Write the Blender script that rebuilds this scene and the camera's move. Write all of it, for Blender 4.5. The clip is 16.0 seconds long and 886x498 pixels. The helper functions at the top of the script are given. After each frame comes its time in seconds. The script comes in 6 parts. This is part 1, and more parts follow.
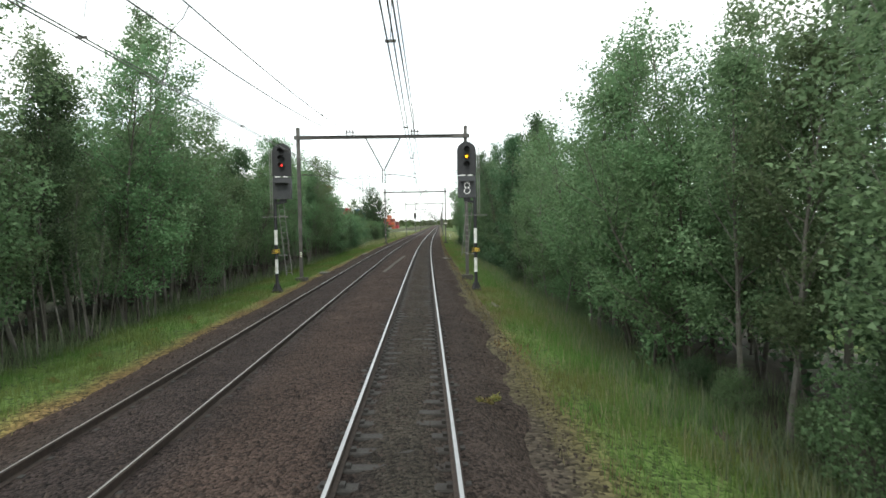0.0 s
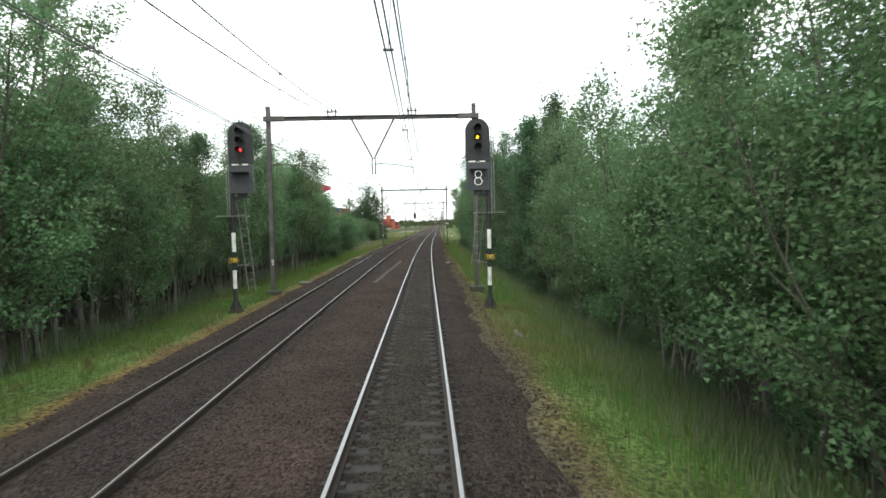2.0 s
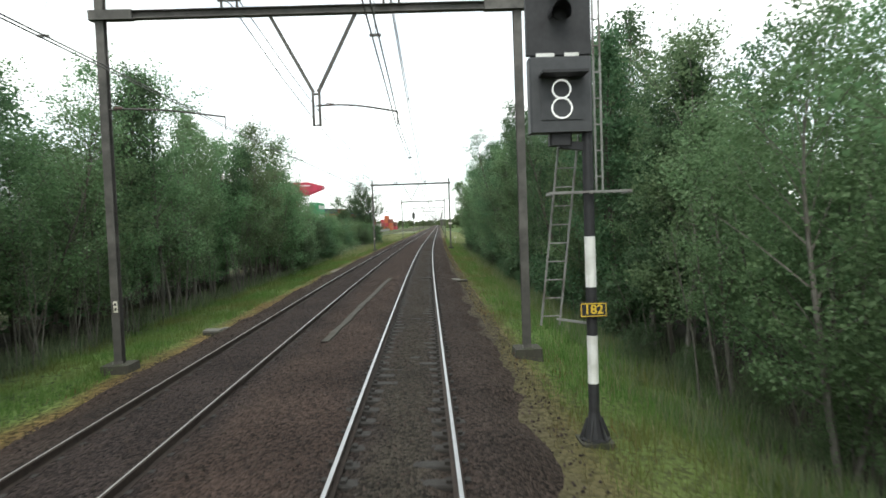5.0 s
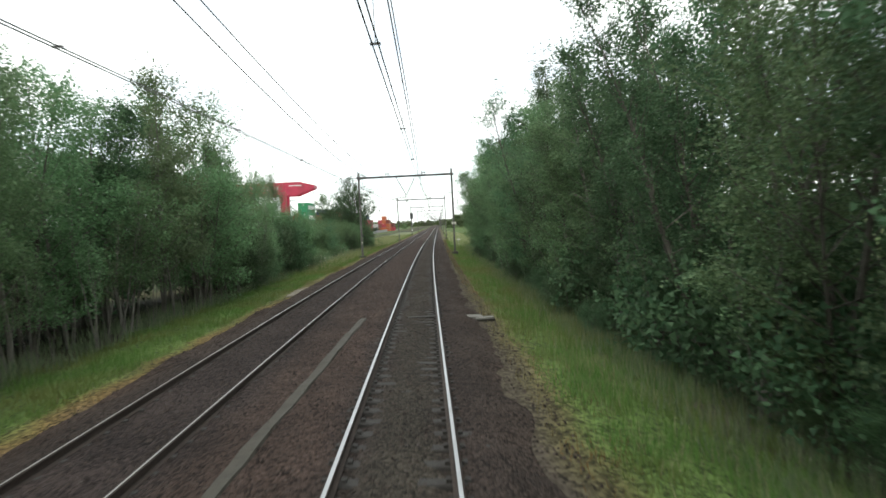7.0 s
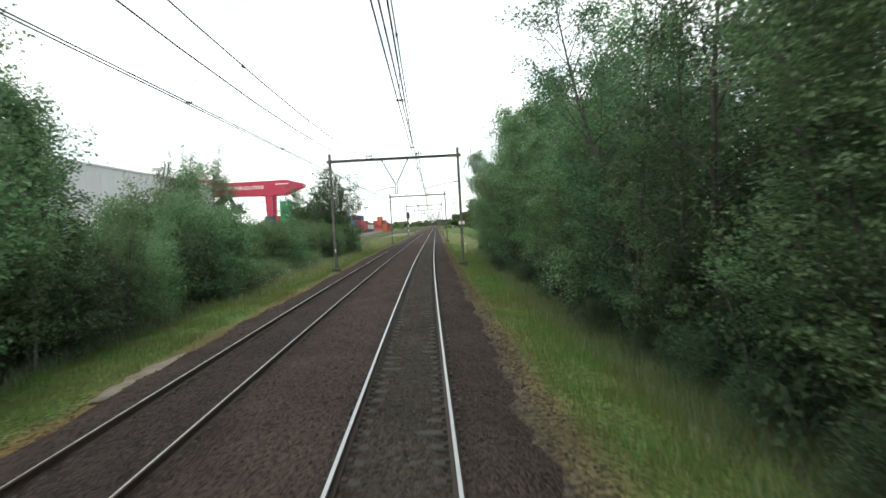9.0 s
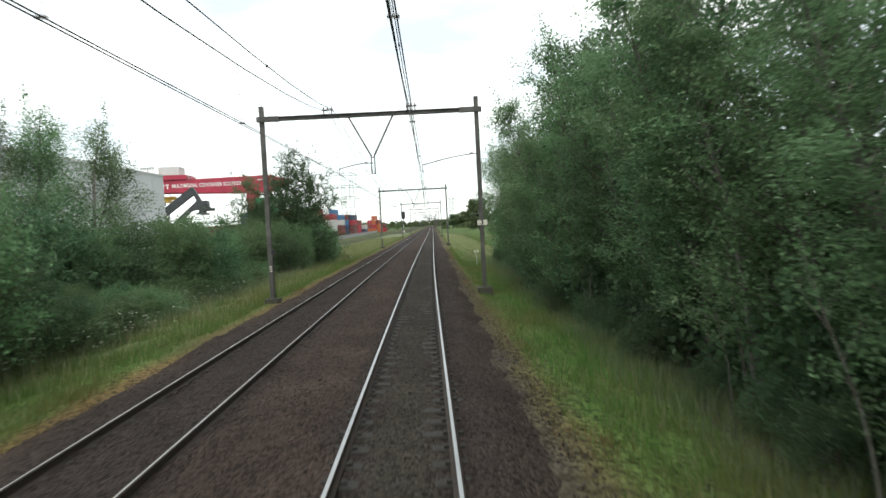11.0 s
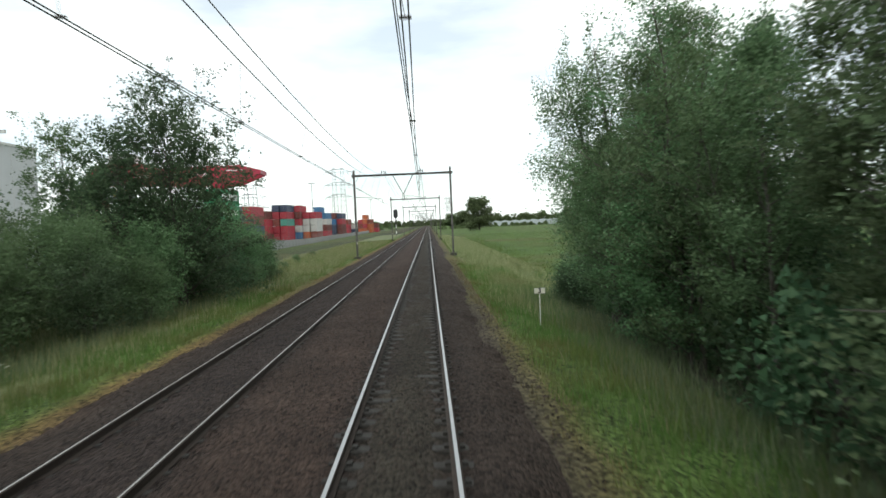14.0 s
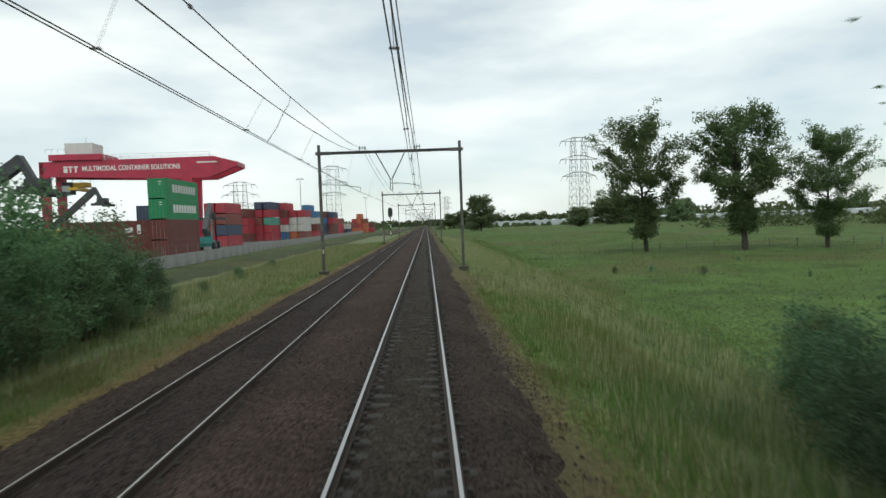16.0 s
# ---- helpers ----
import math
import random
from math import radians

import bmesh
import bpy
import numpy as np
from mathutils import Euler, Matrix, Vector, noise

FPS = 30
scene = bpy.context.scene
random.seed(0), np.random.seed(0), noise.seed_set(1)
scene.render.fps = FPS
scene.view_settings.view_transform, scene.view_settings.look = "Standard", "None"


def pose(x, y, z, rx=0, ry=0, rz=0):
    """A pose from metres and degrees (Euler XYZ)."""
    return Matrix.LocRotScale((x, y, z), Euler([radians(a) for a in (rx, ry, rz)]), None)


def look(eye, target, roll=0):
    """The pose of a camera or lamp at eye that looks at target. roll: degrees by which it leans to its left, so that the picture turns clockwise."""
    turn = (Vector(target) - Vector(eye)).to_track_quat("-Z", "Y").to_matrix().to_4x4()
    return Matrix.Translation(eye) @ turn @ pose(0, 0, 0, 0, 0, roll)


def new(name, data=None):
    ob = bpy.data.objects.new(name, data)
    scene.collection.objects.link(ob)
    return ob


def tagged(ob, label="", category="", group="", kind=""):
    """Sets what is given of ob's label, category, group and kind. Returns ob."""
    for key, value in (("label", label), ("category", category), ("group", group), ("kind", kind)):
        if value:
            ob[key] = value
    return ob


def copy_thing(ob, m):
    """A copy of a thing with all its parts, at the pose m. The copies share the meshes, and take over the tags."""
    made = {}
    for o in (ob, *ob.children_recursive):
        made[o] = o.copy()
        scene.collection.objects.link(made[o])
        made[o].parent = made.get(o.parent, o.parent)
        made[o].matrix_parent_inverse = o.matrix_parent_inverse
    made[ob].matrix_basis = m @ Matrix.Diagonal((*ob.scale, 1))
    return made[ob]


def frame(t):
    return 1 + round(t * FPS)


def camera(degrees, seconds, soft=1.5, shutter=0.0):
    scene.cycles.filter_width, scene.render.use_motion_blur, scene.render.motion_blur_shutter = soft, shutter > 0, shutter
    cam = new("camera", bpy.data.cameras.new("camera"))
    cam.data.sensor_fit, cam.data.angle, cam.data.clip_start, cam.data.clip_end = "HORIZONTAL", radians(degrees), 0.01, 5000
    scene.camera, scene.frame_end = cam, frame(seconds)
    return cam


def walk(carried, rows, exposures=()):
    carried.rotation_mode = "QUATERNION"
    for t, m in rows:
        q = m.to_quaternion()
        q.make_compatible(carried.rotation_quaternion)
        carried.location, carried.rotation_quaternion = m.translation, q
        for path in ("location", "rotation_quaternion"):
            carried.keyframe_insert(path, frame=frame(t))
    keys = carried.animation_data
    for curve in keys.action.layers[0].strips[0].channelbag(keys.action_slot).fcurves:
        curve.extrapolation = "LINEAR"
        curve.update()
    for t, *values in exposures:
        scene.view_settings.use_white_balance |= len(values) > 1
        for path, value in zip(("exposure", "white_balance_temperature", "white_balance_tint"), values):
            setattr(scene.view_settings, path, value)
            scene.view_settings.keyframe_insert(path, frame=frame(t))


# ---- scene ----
FOV = 2 * math.degrees(math.atan(784 / 1120))
cam = camera(FOV, 16.0, soft=1.55, shutter=0.3)

# ---- the line of the railway: s metres along the track on which the camera runs, u to its right, z over its rails ----
GRID = np.arange(-400.0, 4600.0, 2.0)
BEND = np.interp(GRID, [-117, -17, 33, 70, 110, 150, 220, 320, 500, 600],
                 [0, -1.80e-4, 0.93e-4, 2.66e-4, 2.28e-4, 0.30e-4, -0.23e-4, 0.04e-4, 0.04e-4, 0])
HEAD = np.concatenate([[0], np.cumsum(BEND[1:] + BEND[:-1])])
HEAD += 0.0075130 - np.interp(70, GRID, HEAD)
MID = (HEAD[1:] + HEAD[:-1]) / 2
LINE_X = np.concatenate([[0], np.cumsum(2 * np.sin(MID))])
LINE_Y = np.concatenate([[0], np.cumsum(2 * np.cos(MID))])
LINE_X += 0.1267 - np.interp(70, GRID, LINE_X)
LINE_Y += 69.9997 - np.interp(70, GRID, LINE_Y)
GAUGE = 0.7535          # half the distance of the rail heads


def side_at(s):
    """The second track's distance."""
    return np.interp(s, [3, 33, 75, 110, 150], [4.15, 4.08, 3.95, 3.86, 3.85])


def heading(s):
    return np.interp(s, GRID, HEAD)


def cant(s):
    return np.radians(np.interp(s, [3, 12, 20, 37, 46, 56, 64, 86, 92, 112, 122, 133, 160], [0.97, 1.3, 1.7, 2.75, 2.95, 3.25, 3.3, 2.95, 2.85, 2.5, 2.42, 2.12, 2.0]))


def side_cant(s):
    """The lean of the second track, and how high its axis lies."""
    a = np.radians(np.interp(s, [3, 20, 37, 46, 56, 64, 86, 92, 112, 122, 133, 160], [0.03, 0.05, 0.57, 0.73, 1.17, 1.28, 1.2, 1.09, 0.78, 0.74, 0.47, 0.4]))
    return a, -0.03 + np.tan(a) * side_at(s)


def plan(s, u):
    h = heading(s)
    return np.interp(s, GRID, LINE_X) + u * np.cos(h), np.interp(s, GRID, LINE_Y) - u * np.sin(h)


def at(s, u, z=0.0):
    x, y = plan(s, u)
    return Vector((float(x), float(y), z))


def on_line(s, u, z=0.0, turn=0.0):
    """A pose whose y runs along the track."""
    return pose(*at(s, u, z), 0, 0, turn - math.degrees(float(heading(s))))


def eye_pose(s):
    a, h = float(cant(s)), float(heading(s))
    eye = at(s, 0.36 * math.cos(a) + 2.962 * math.sin(a), 2.962 * math.cos(a) - 0.36 * math.sin(a))
    yaw, pitch = h + radians(1.499), radians(-2.362)
    way = Vector((math.sin(yaw) * math.cos(pitch), math.cos(yaw) * math.cos(pitch), math.sin(pitch)))
    return look(eye, eye + way, -(math.degrees(a) - 0.04))


RUN = [(0, 3.05), (0.5, 4.67), (1, 6.4), (1.5, 8.25), (2, 10.28), (2.5, 12.48), (3, 14.93), (3.5, 17.59), (4, 20.5),
       (4.5, 23.43), (5, 26.32), (5.5, 29.3), (6, 32.62), (6.5, 36.76), (7, 41.31), (7.5, 45.95), (8, 50.71), (8.5, 55.54), (9, 60.49),
       (9.5, 65.55), (10, 70.75), (10.5, 75.95), (11, 80.95), (11.5, 85.98), (12, 91.02), (12.5, 96.04), (13, 101.14), (13.5, 106.3),
       (14, 111.54), (14.5, 116.76), (15, 122.08), (15.5, 127.43), (16, 132.82)]
walk(cam, [(t, eye_pose(s)) for t, s in RUN],
     exposures=[(0, 0.6, 6500, 4), (4.5, 0.6, 6500, 4), (7, 0.5, 6500, 4), (9, 0.45, 6500, 4), (12.5, 0.2, 6500, 3), (14.5, 0.06, 6400, 2), (15.5, -0.16, 6400, 1), (16, -0.32, 6400, 1)])

# ---- light: a bright, closed sky with a weak veiled sun ----
SUN_UP, SUN_ROUND = radians(55), radians(192)
world = bpy.data.worlds.new("overcast_sky")
scene.world = world
world.use_nodes = True
wt = world.node_tree
wt.nodes.clear()
w_out, w_bg = wt.nodes.new("ShaderNodeOutputWorld"), wt.nodes.new("ShaderNodeBackground")
w_sky = wt.nodes.new("ShaderNodeTexSky")
w_sky.sky_type, w_sky.sun_disc, w_sky.sun_elevation, w_sky.sun_rotation = "NISHITA", False, SUN_UP, SUN_ROUND
w_dim = wt.nodes.new("ShaderNodeMixRGB")
w_dim.blend_type = "MULTIPLY"
w_dim.inputs[0].default_value, w_dim.inputs[2].default_value = 1.0, (0.122, 0.126, 0.130, 1)
w_co, w_map = wt.nodes.new("ShaderNodeTexCoord"), wt.nodes.new("ShaderNodeMapping")
w_map.inputs["Scale"].default_value = (1.2, 1.2, 4.5)
w_noise, w_ramp = wt.nodes.new("ShaderNodeTexNoise"), wt.nodes.new("ShaderNodeValToRGB")
w_noise.inputs["Scale"].default_value, w_noise.inputs["Detail"].default_value, w_noise.inputs["Roughness"].default_value = 2.2, 7, 0.5
w_ramp.color_ramp.elements[0].position, w_ramp.color_ramp.elements[1].position = 0.34, 0.62
w_ramp.color_ramp.elements[0].color, w_ramp.color_ramp.elements[1].color = (0.50, 0.50, 0.50, 1), (1, 1, 1, 1)
w_mix = wt.nodes.new("ShaderNodeMixRGB")
w_mix.inputs[2].default_value = (1.28, 1.30, 1.31, 1)
for a, b in ((w_sky.outputs[0], w_dim.inputs[1]), (w_co.outputs["Generated"], w_map.inputs[0]), (w_map.outputs[0], w_noise.inputs["Vector"]),
             (w_noise.outputs["Fac"], w_ramp.inputs[0]), (w_ramp.outputs[0], w_mix.inputs[0]), (w_dim.outputs[0], w_mix.inputs[1]),
             (w_mix.outputs[0], w_bg.inputs[0]), (w_bg.outputs[0], w_out.inputs[0])):
    wt.links.new(a, b)
w_bg.inputs[1].default_value = 1.0
sun = new("sun", bpy.data.lights.new("sun", "SUN"))
sun.data.energy, sun.data.angle, sun.data.color = 1.35, radians(30), (1.0, 0.97, 0.92)
sun.matrix_world = look((0, 0, 60), Vector((0, 0, 60)) - Vector((math.sin(SUN_ROUND) * math.cos(SUN_UP), math.cos(SUN_ROUND) * math.cos(SUN_UP), math.sin(SUN_UP))))


# ---- materials ----
def pbr(name, c1, c2, scale=3.0, rough=0.85, metal=0.0, bump=0.15, fine=60.0, stain=None, stain_scale=0.6, stain_at=(0.5, 0.68), spec=0.4):
    """A surface of two mixed tones, fine relief, and stains of a third tone."""
    m = bpy.data.materials.new(name)
    m.use_nodes = True
    nt = m.node_tree
    b = nt.nodes["Principled BSDF"]
    co = nt.nodes.new("ShaderNodeTexCoord")
    n1, r1 = nt.nodes.new("ShaderNodeTexNoise"), nt.nodes.new("ShaderNodeValToRGB")
    n1.inputs["Scale"].default_value, n1.inputs["Detail"].default_value = scale, 8
    n1.inputs["Roughness"].default_value = 0.65
    nt.links.new(co.outputs["Object"], n1.inputs["Vector"])
    nt.links.new(n1.outputs["Fac"], r1.inputs[0])
    r1.color_ramp.elements[0].position, r1.color_ramp.elements[1].position = 0.3, 0.7
    r1.color_ramp.elements[0].color, r1.color_ramp.elements[1].color = (*c1, 1), (*c2, 1)
    col = r1.outputs[0]
    if stain:
        n2, r2, mx = nt.nodes.new("ShaderNodeTexNoise"), nt.nodes.new("ShaderNodeValToRGB"), nt.nodes.new("ShaderNodeMixRGB")
        n2.inputs["Scale"].default_value, n2.inputs["Detail"].default_value = stain_scale, 5
        nt.links.new(co.outputs["Object"], n2.inputs["Vector"])
        nt.links.new(n2.outputs["Fac"], r2.inputs[0])
        r2.color_ramp.elements[0].position, r2.color_ramp.elements[1].position = stain_at
        nt.links.new(r2.outputs[0], mx.inputs[0])
        nt.links.new(col, mx.inputs[1])
        mx.inputs[2].default_value = (*stain, 1)
        col = mx.outputs[0]
    nt.links.new(col, b.inputs["Base Color"])
    b.inputs["Roughness"].default_value, b.inputs["Metallic"].default_value = rough, metal
    b.inputs["Specular IOR Level"].default_value = spec
    if bump:
        n3, bp = nt.nodes.new("ShaderNodeTexNoise"), nt.nodes.new("ShaderNodeBump")
        n3.inputs["Scale"].default_value, n3.inputs["Detail"].default_value = fine, 4
        bp.inputs["Strength"].default_value, bp.inputs["Distance"].default_value = bump, 0.02
        nt.links.new(co.outputs["Object"], n3.inputs["Vector"])
        nt.links.new(n3.outputs["Fac"], bp.inputs["Height"])
        nt.links.new(bp.outputs[0], b.inputs["Normal"])
    return m


def leafy(name, dark, light, glow=0.3, rough=0.55):
    """Leaves or blades: each its own tone, some light passing through."""
    m = bpy.data.materials.new(name)
    m.use_nodes = True
    nt = m.node_tree
    b, out = nt.nodes["Principled BSDF"], nt.nodes["Material Output"]
    geo, info, add = nt.nodes.new("ShaderNodeNewGeometry"), nt.nodes.new("ShaderNodeObjectInfo"), nt.nodes.new("ShaderNodeMath")
    ramp, tone, hue = nt.nodes.new("ShaderNodeValToRGB"), nt.nodes.new("ShaderNodeMapRange"), nt.nodes.new("ShaderNodeHueSaturation")
    ramp.color_ramp.elements[0].color, ramp.color_ramp.elements[1].color = (*dark, 1), (*light, 1)
    nt.links.new(geo.outputs["Random Per Island"], ramp.inputs[0])
    tone.inputs["To Min"].default_value, tone.inputs["To Max"].default_value = 0.72, 1.25
    nt.links.new(info.outputs["Random"], tone.inputs["Value"])
    nt.links.new(tone.outputs[0], hue.inputs["Value"])
    add.operation, add.inputs[1].default_value = "MULTIPLY_ADD", 0.05
    add.inputs[2].default_value = 0.475
    nt.links.new(info.outputs["Random"], add.inputs[0])
    nt.links.new(add.outputs[0], hue.inputs["Hue"])
    nt.links.new(ramp.outputs[0], hue.inputs["Color"])
    nt.links.new(hue.outputs[0], b.inputs["Base Color"])
    b.inputs["Roughness"].default_value, b.inputs["Specular IOR Level"].default_value = rough, 0.16
    tr, mx = nt.nodes.new("ShaderNodeBsdfTranslucent"), nt.nodes.new("ShaderNodeMixShader")
    nt.links.new(hue.outputs[0], tr.inputs[0])
    mx.inputs[0].default_value = glow
    nt.links.new(b.outputs[0], mx.inputs[1])
    nt.links.new(tr.outputs[0], mx.inputs[2])
    nt.links.new(mx.outputs[0], out.inputs[0])
    return m


def patchy(m, tone, scale, lo=0.42, hi=0.62):
    """Lets the blades of a sward turn to another tone in patches."""
    nt = m.node_tree
    hue = next(n for n in nt.nodes if n.bl_idname == "ShaderNodeHueSaturation")
    co, n2, r2, mx = nt.nodes.new("ShaderNodeTexCoord"), nt.nodes.new("ShaderNodeTexNoise"), nt.nodes.new("ShaderNodeValToRGB"), nt.nodes.new("ShaderNodeMixRGB")
    n2.inputs["Scale"].default_value, n2.inputs["Detail"].default_value = scale, 5
    r2.color_ramp.elements[0].position, r2.color_ramp.elements[1].position = lo, hi
    nt.links.new(co.outputs["Object"], n2.inputs["Vector"])
    nt.links.new(n2.outputs["Fac"], r2.inputs[0])
    nt.links.new(r2.outputs[0], mx.inputs[0])
    ends = [k.to_socket for k in hue.outputs[0].links]
    nt.links.new(hue.outputs[0], mx.inputs[1])
    mx.inputs[2].default_value = (*tone, 1)
    for k in ends:
        nt.links.new(mx.outputs[0], k)
    return m


def lamp_glow(name, colour, strength):
    m = bpy.data.materials.new(name)
    m.use_nodes = True
    b = m.node_tree.nodes["Principled BSDF"]
    b.inputs["Base Color"].default_value = (*colour, 1)
    b.inputs["Emission Color"].default_value, b.inputs["Emission Strength"].default_value = (*colour, 1), strength
    return m


def zones(name, bands, cells, tint_scale, relief, speck=None):
    """Ground whose tone changes across the track: bands of (u, colour) read from the sheet's own (u, s) map, with stones or clods."""
    m = bpy.data.materials.new(name)
    m.use_nodes = True
    nt = m.node_tree
    b = nt.nodes["Principled BSDF"]
    uv, sep, co = nt.nodes.new("ShaderNodeUVMap"), nt.nodes.new("ShaderNodeSeparateXYZ"), nt.nodes.new("ShaderNodeTexCoord")
    uv.uv_map = "across_along"
    nt.links.new(uv.outputs[0], sep.inputs[0])
    wob, wmul = nt.nodes.new("ShaderNodeTexNoise"), nt.nodes.new("ShaderNodeMath")
    wob.inputs["Scale"].default_value, wob.inputs["Detail"].default_value = 0.55, 6
    wmul.operation, wmul.inputs[1].default_value = "MULTIPLY_ADD", 1.1
    nt.links.new(co.outputs["Object"], wob.inputs["Vector"])
    nt.links.new(wob.outputs["Fac"], wmul.inputs[0])
    nt.links.new(sep.outputs[0], wmul.inputs[2])
    rng = nt.nodes.new("ShaderNodeMapRange")
    lo, hi = bands[0][0], bands[-1][0]
    rng.inputs["From Min"].default_value, rng.inputs["From Max"].default_value = lo + 0.55, hi + 0.55
    nt.links.new(wmul.outputs[0], rng.inputs["Value"])
    ramp = nt.nodes.new("ShaderNodeValToRGB")
    el = ramp.color_ramp.elements
    while len(el) < len(bands):
        el.new(0.5)
    for i, (u, c) in enumerate(bands):
        el[i].position = (u - lo) / (hi - lo)
        el[i].color = (*c, 1)
    nt.links.new(rng.outputs[0], ramp.inputs[0])
    vor, hue = nt.nodes.new("ShaderNodeTexVoronoi"), nt.nodes.new("ShaderNodeHueSaturation")
    vor.inputs["Scale"].default_value = cells
    nt.links.new(co.outputs["Object"], vor.inputs["Vector"])
    bw, val = nt.nodes.new("ShaderNodeSeparateXYZ"), nt.nodes.new("ShaderNodeMapRange")
    nt.links.new(vor.outputs["Color"], bw.inputs[0])
    val.inputs["To Min"].default_value, val.inputs["To Max"].default_value = 0.28, 1.95
    nt.links.new(bw.outputs[0], val.inputs["Value"])
    big, bigr, mulv = nt.nodes.new("ShaderNodeTexNoise"), nt.nodes.new("ShaderNodeMapRange"), nt.nodes.new("ShaderNodeMath")
    big.inputs["Scale"].default_value, big.inputs["Detail"].default_value = tint_scale, 6
    bigr.inputs["From Min"].default_value, bigr.inputs["From Max"].default_value = 0.3, 0.7
    bigr.inputs["To Min"].default_value, bigr.inputs["To Max"].default_value = 0.72, 1.28
    nt.links.new(co.outputs["Object"], big.inputs["Vector"])
    nt.links.new(big.outputs["Fac"], bigr.inputs["Value"])
    mulv.operation = "MULTIPLY"
    nt.links.new(bigr.outputs[0], mulv.inputs[0])
    nt.links.new(val.outputs[0], mulv.inputs[1])
    nt.links.new(mulv.outputs[0], hue.inputs["Value"])
    nt.links.new(ramp.outputs[0], hue.inputs["Color"])
    col = hue.outputs[0]
    if speck:
        n2, r2, mx = nt.nodes.new("ShaderNodeTexNoise"), nt.nodes.new("ShaderNodeValToRGB"), nt.nodes.new("ShaderNodeMixRGB")
        n2.inputs["Scale"].default_value, n2.inputs["Detail"].default_value = speck[1], 7
        nt.links.new(co.outputs["Object"], n2.inputs["Vector"])
        nt.links.new(n2.outputs["Fac"], r2.inputs[0])
        r2.color_ramp.elements[0].position, r2.color_ramp.elements[1].position = speck[2], speck[3]
        nt.links.new(r2.outputs[0], mx.inputs[0])
        nt.links.new(col, mx.inputs[1])
        mx.inputs[2].default_value = (*speck[0], 1)
        col = mx.outputs[0]
    nt.links.new(col, b.inputs["Base Color"])
    b.inputs["Roughness"].default_value, b.inputs["Specular IOR Level"].default_value = 0.95, 0.15
    bp = nt.nodes.new("ShaderNodeBump")
    bp.inputs["Strength"].default_value, bp.inputs["Distance"].default_value = relief, 0.04
    nt.links.new(vor.outputs["Distance"], bp.inputs["Height"])
    bp.invert = True
    nt.links.new(bp.outputs[0], b.inputs["Normal"])
    return m


# The soil under the left trees carries their shade in its dark colour.
GRASS, DRY, SHADED_SOIL, PASTURE = (0.062, 0.096, 0.027), (0.104, 0.068, 0.028), (0.030, 0.029, 0.020), (0.056, 0.092, 0.024)
M_GROUND = zones("grassy_ground", [(-34, (0.06, 0.085, 0.03)), (-16, SHADED_SOIL), (-11.2, SHADED_SOIL), (-10.0, GRASS), (-7.6, GRASS), (-6.8, DRY), (-6.1, (0.06, 0.05, 0.036)),
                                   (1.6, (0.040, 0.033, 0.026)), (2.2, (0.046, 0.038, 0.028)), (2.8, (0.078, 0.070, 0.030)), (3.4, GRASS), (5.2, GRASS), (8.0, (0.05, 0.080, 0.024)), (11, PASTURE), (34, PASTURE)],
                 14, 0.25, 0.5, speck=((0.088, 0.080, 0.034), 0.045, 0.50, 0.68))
M_BALLAST = zones("ballast_stones", [(-6.8, (0.0451, 0.0302, 0.0232)), (-5.4, (0.0342, 0.0258, 0.0218)), (-4.7, (0.0277, 0.0210, 0.0190)), (-3.2, (0.0277, 0.0210, 0.0190)), (-2.6, (0.0380, 0.0262, 0.0212)),
                                     (-1.2, (0.0407, 0.0278, 0.0224)), (-0.7, (0.0270, 0.0209, 0.0183)), (-0.2, (0.0314, 0.0267, 0.0208)), (0.3, (0.0314, 0.0267, 0.0208)), (0.8, (0.0277, 0.0209, 0.0178)), (1.6, (0.0333, 0.0249, 0.0207)), (2.6, (0.0389, 0.0291, 0.0234))],
                  23, 0.5, 1.0, speck=((0.0788, 0.0670, 0.0597), 9.0, 0.66, 0.74))
M_STONE = leafy("loose_stone", (0.016, 0.0125, 0.0105), (0.074, 0.060, 0.049), glow=0.0, rough=0.9)
M_SLEEPER = pbr("sleeper_concrete", (0.022, 0.0205, 0.019), (0.042, 0.039, 0.035), scale=9, bump=0.3, stain=(0.022, 0.019, 0.016), stain_scale=2.5)
M_RAILTOP = pbr("polished_rail_head", (0.38, 0.375, 0.365), (0.50, 0.495, 0.485), scale=2.0, rough=0.34, metal=1.0, bump=0.02)
M_RUST = pbr("rail_rust", (0.024, 0.018, 0.015), (0.056, 0.040, 0.031), scale=14, rough=0.85, bump=0.2)
M_OLDRAIL = pbr("dull_rail_head", (0.36, 0.35, 0.34), (0.50, 0.49, 0.475), scale=2.0, rough=0.42, metal=1.0, bump=0.03)
M_GALV = pbr("weathered_galvanised_steel", (0.20, 0.20, 0.19), (0.30, 0.295, 0.28), scale=6, rough=0.6, metal=0.35, bump=0.06, stain=(0.13, 0.115, 0.10), stain_scale=1.4)
M_MAST = pbr("brown_grey_mast_steel", (0.060, 0.058, 0.053), (0.105, 0.099, 0.090), scale=5, rough=0.7, metal=0.2, bump=0.08, stain=(0.16, 0.152, 0.138), stain_scale=1.1)
M_BLOCK = pbr("mossy_concrete", (0.034, 0.033, 0.025), (0.068, 0.063, 0.05), scale=5, bump=0.4, stain=(0.036, 0.042, 0.02), stain_scale=2.2)
M_WIRE = pbr("copper_wire", (0.08, 0.077, 0.072), (0.13, 0.122, 0.115), scale=3, rough=0.5, metal=0.5, bump=0)
M_CERAMIC = pbr("brown_ceramic", (0.08, 0.05, 0.04), (0.13, 0.09, 0.07), scale=8, rough=0.25, bump=0)
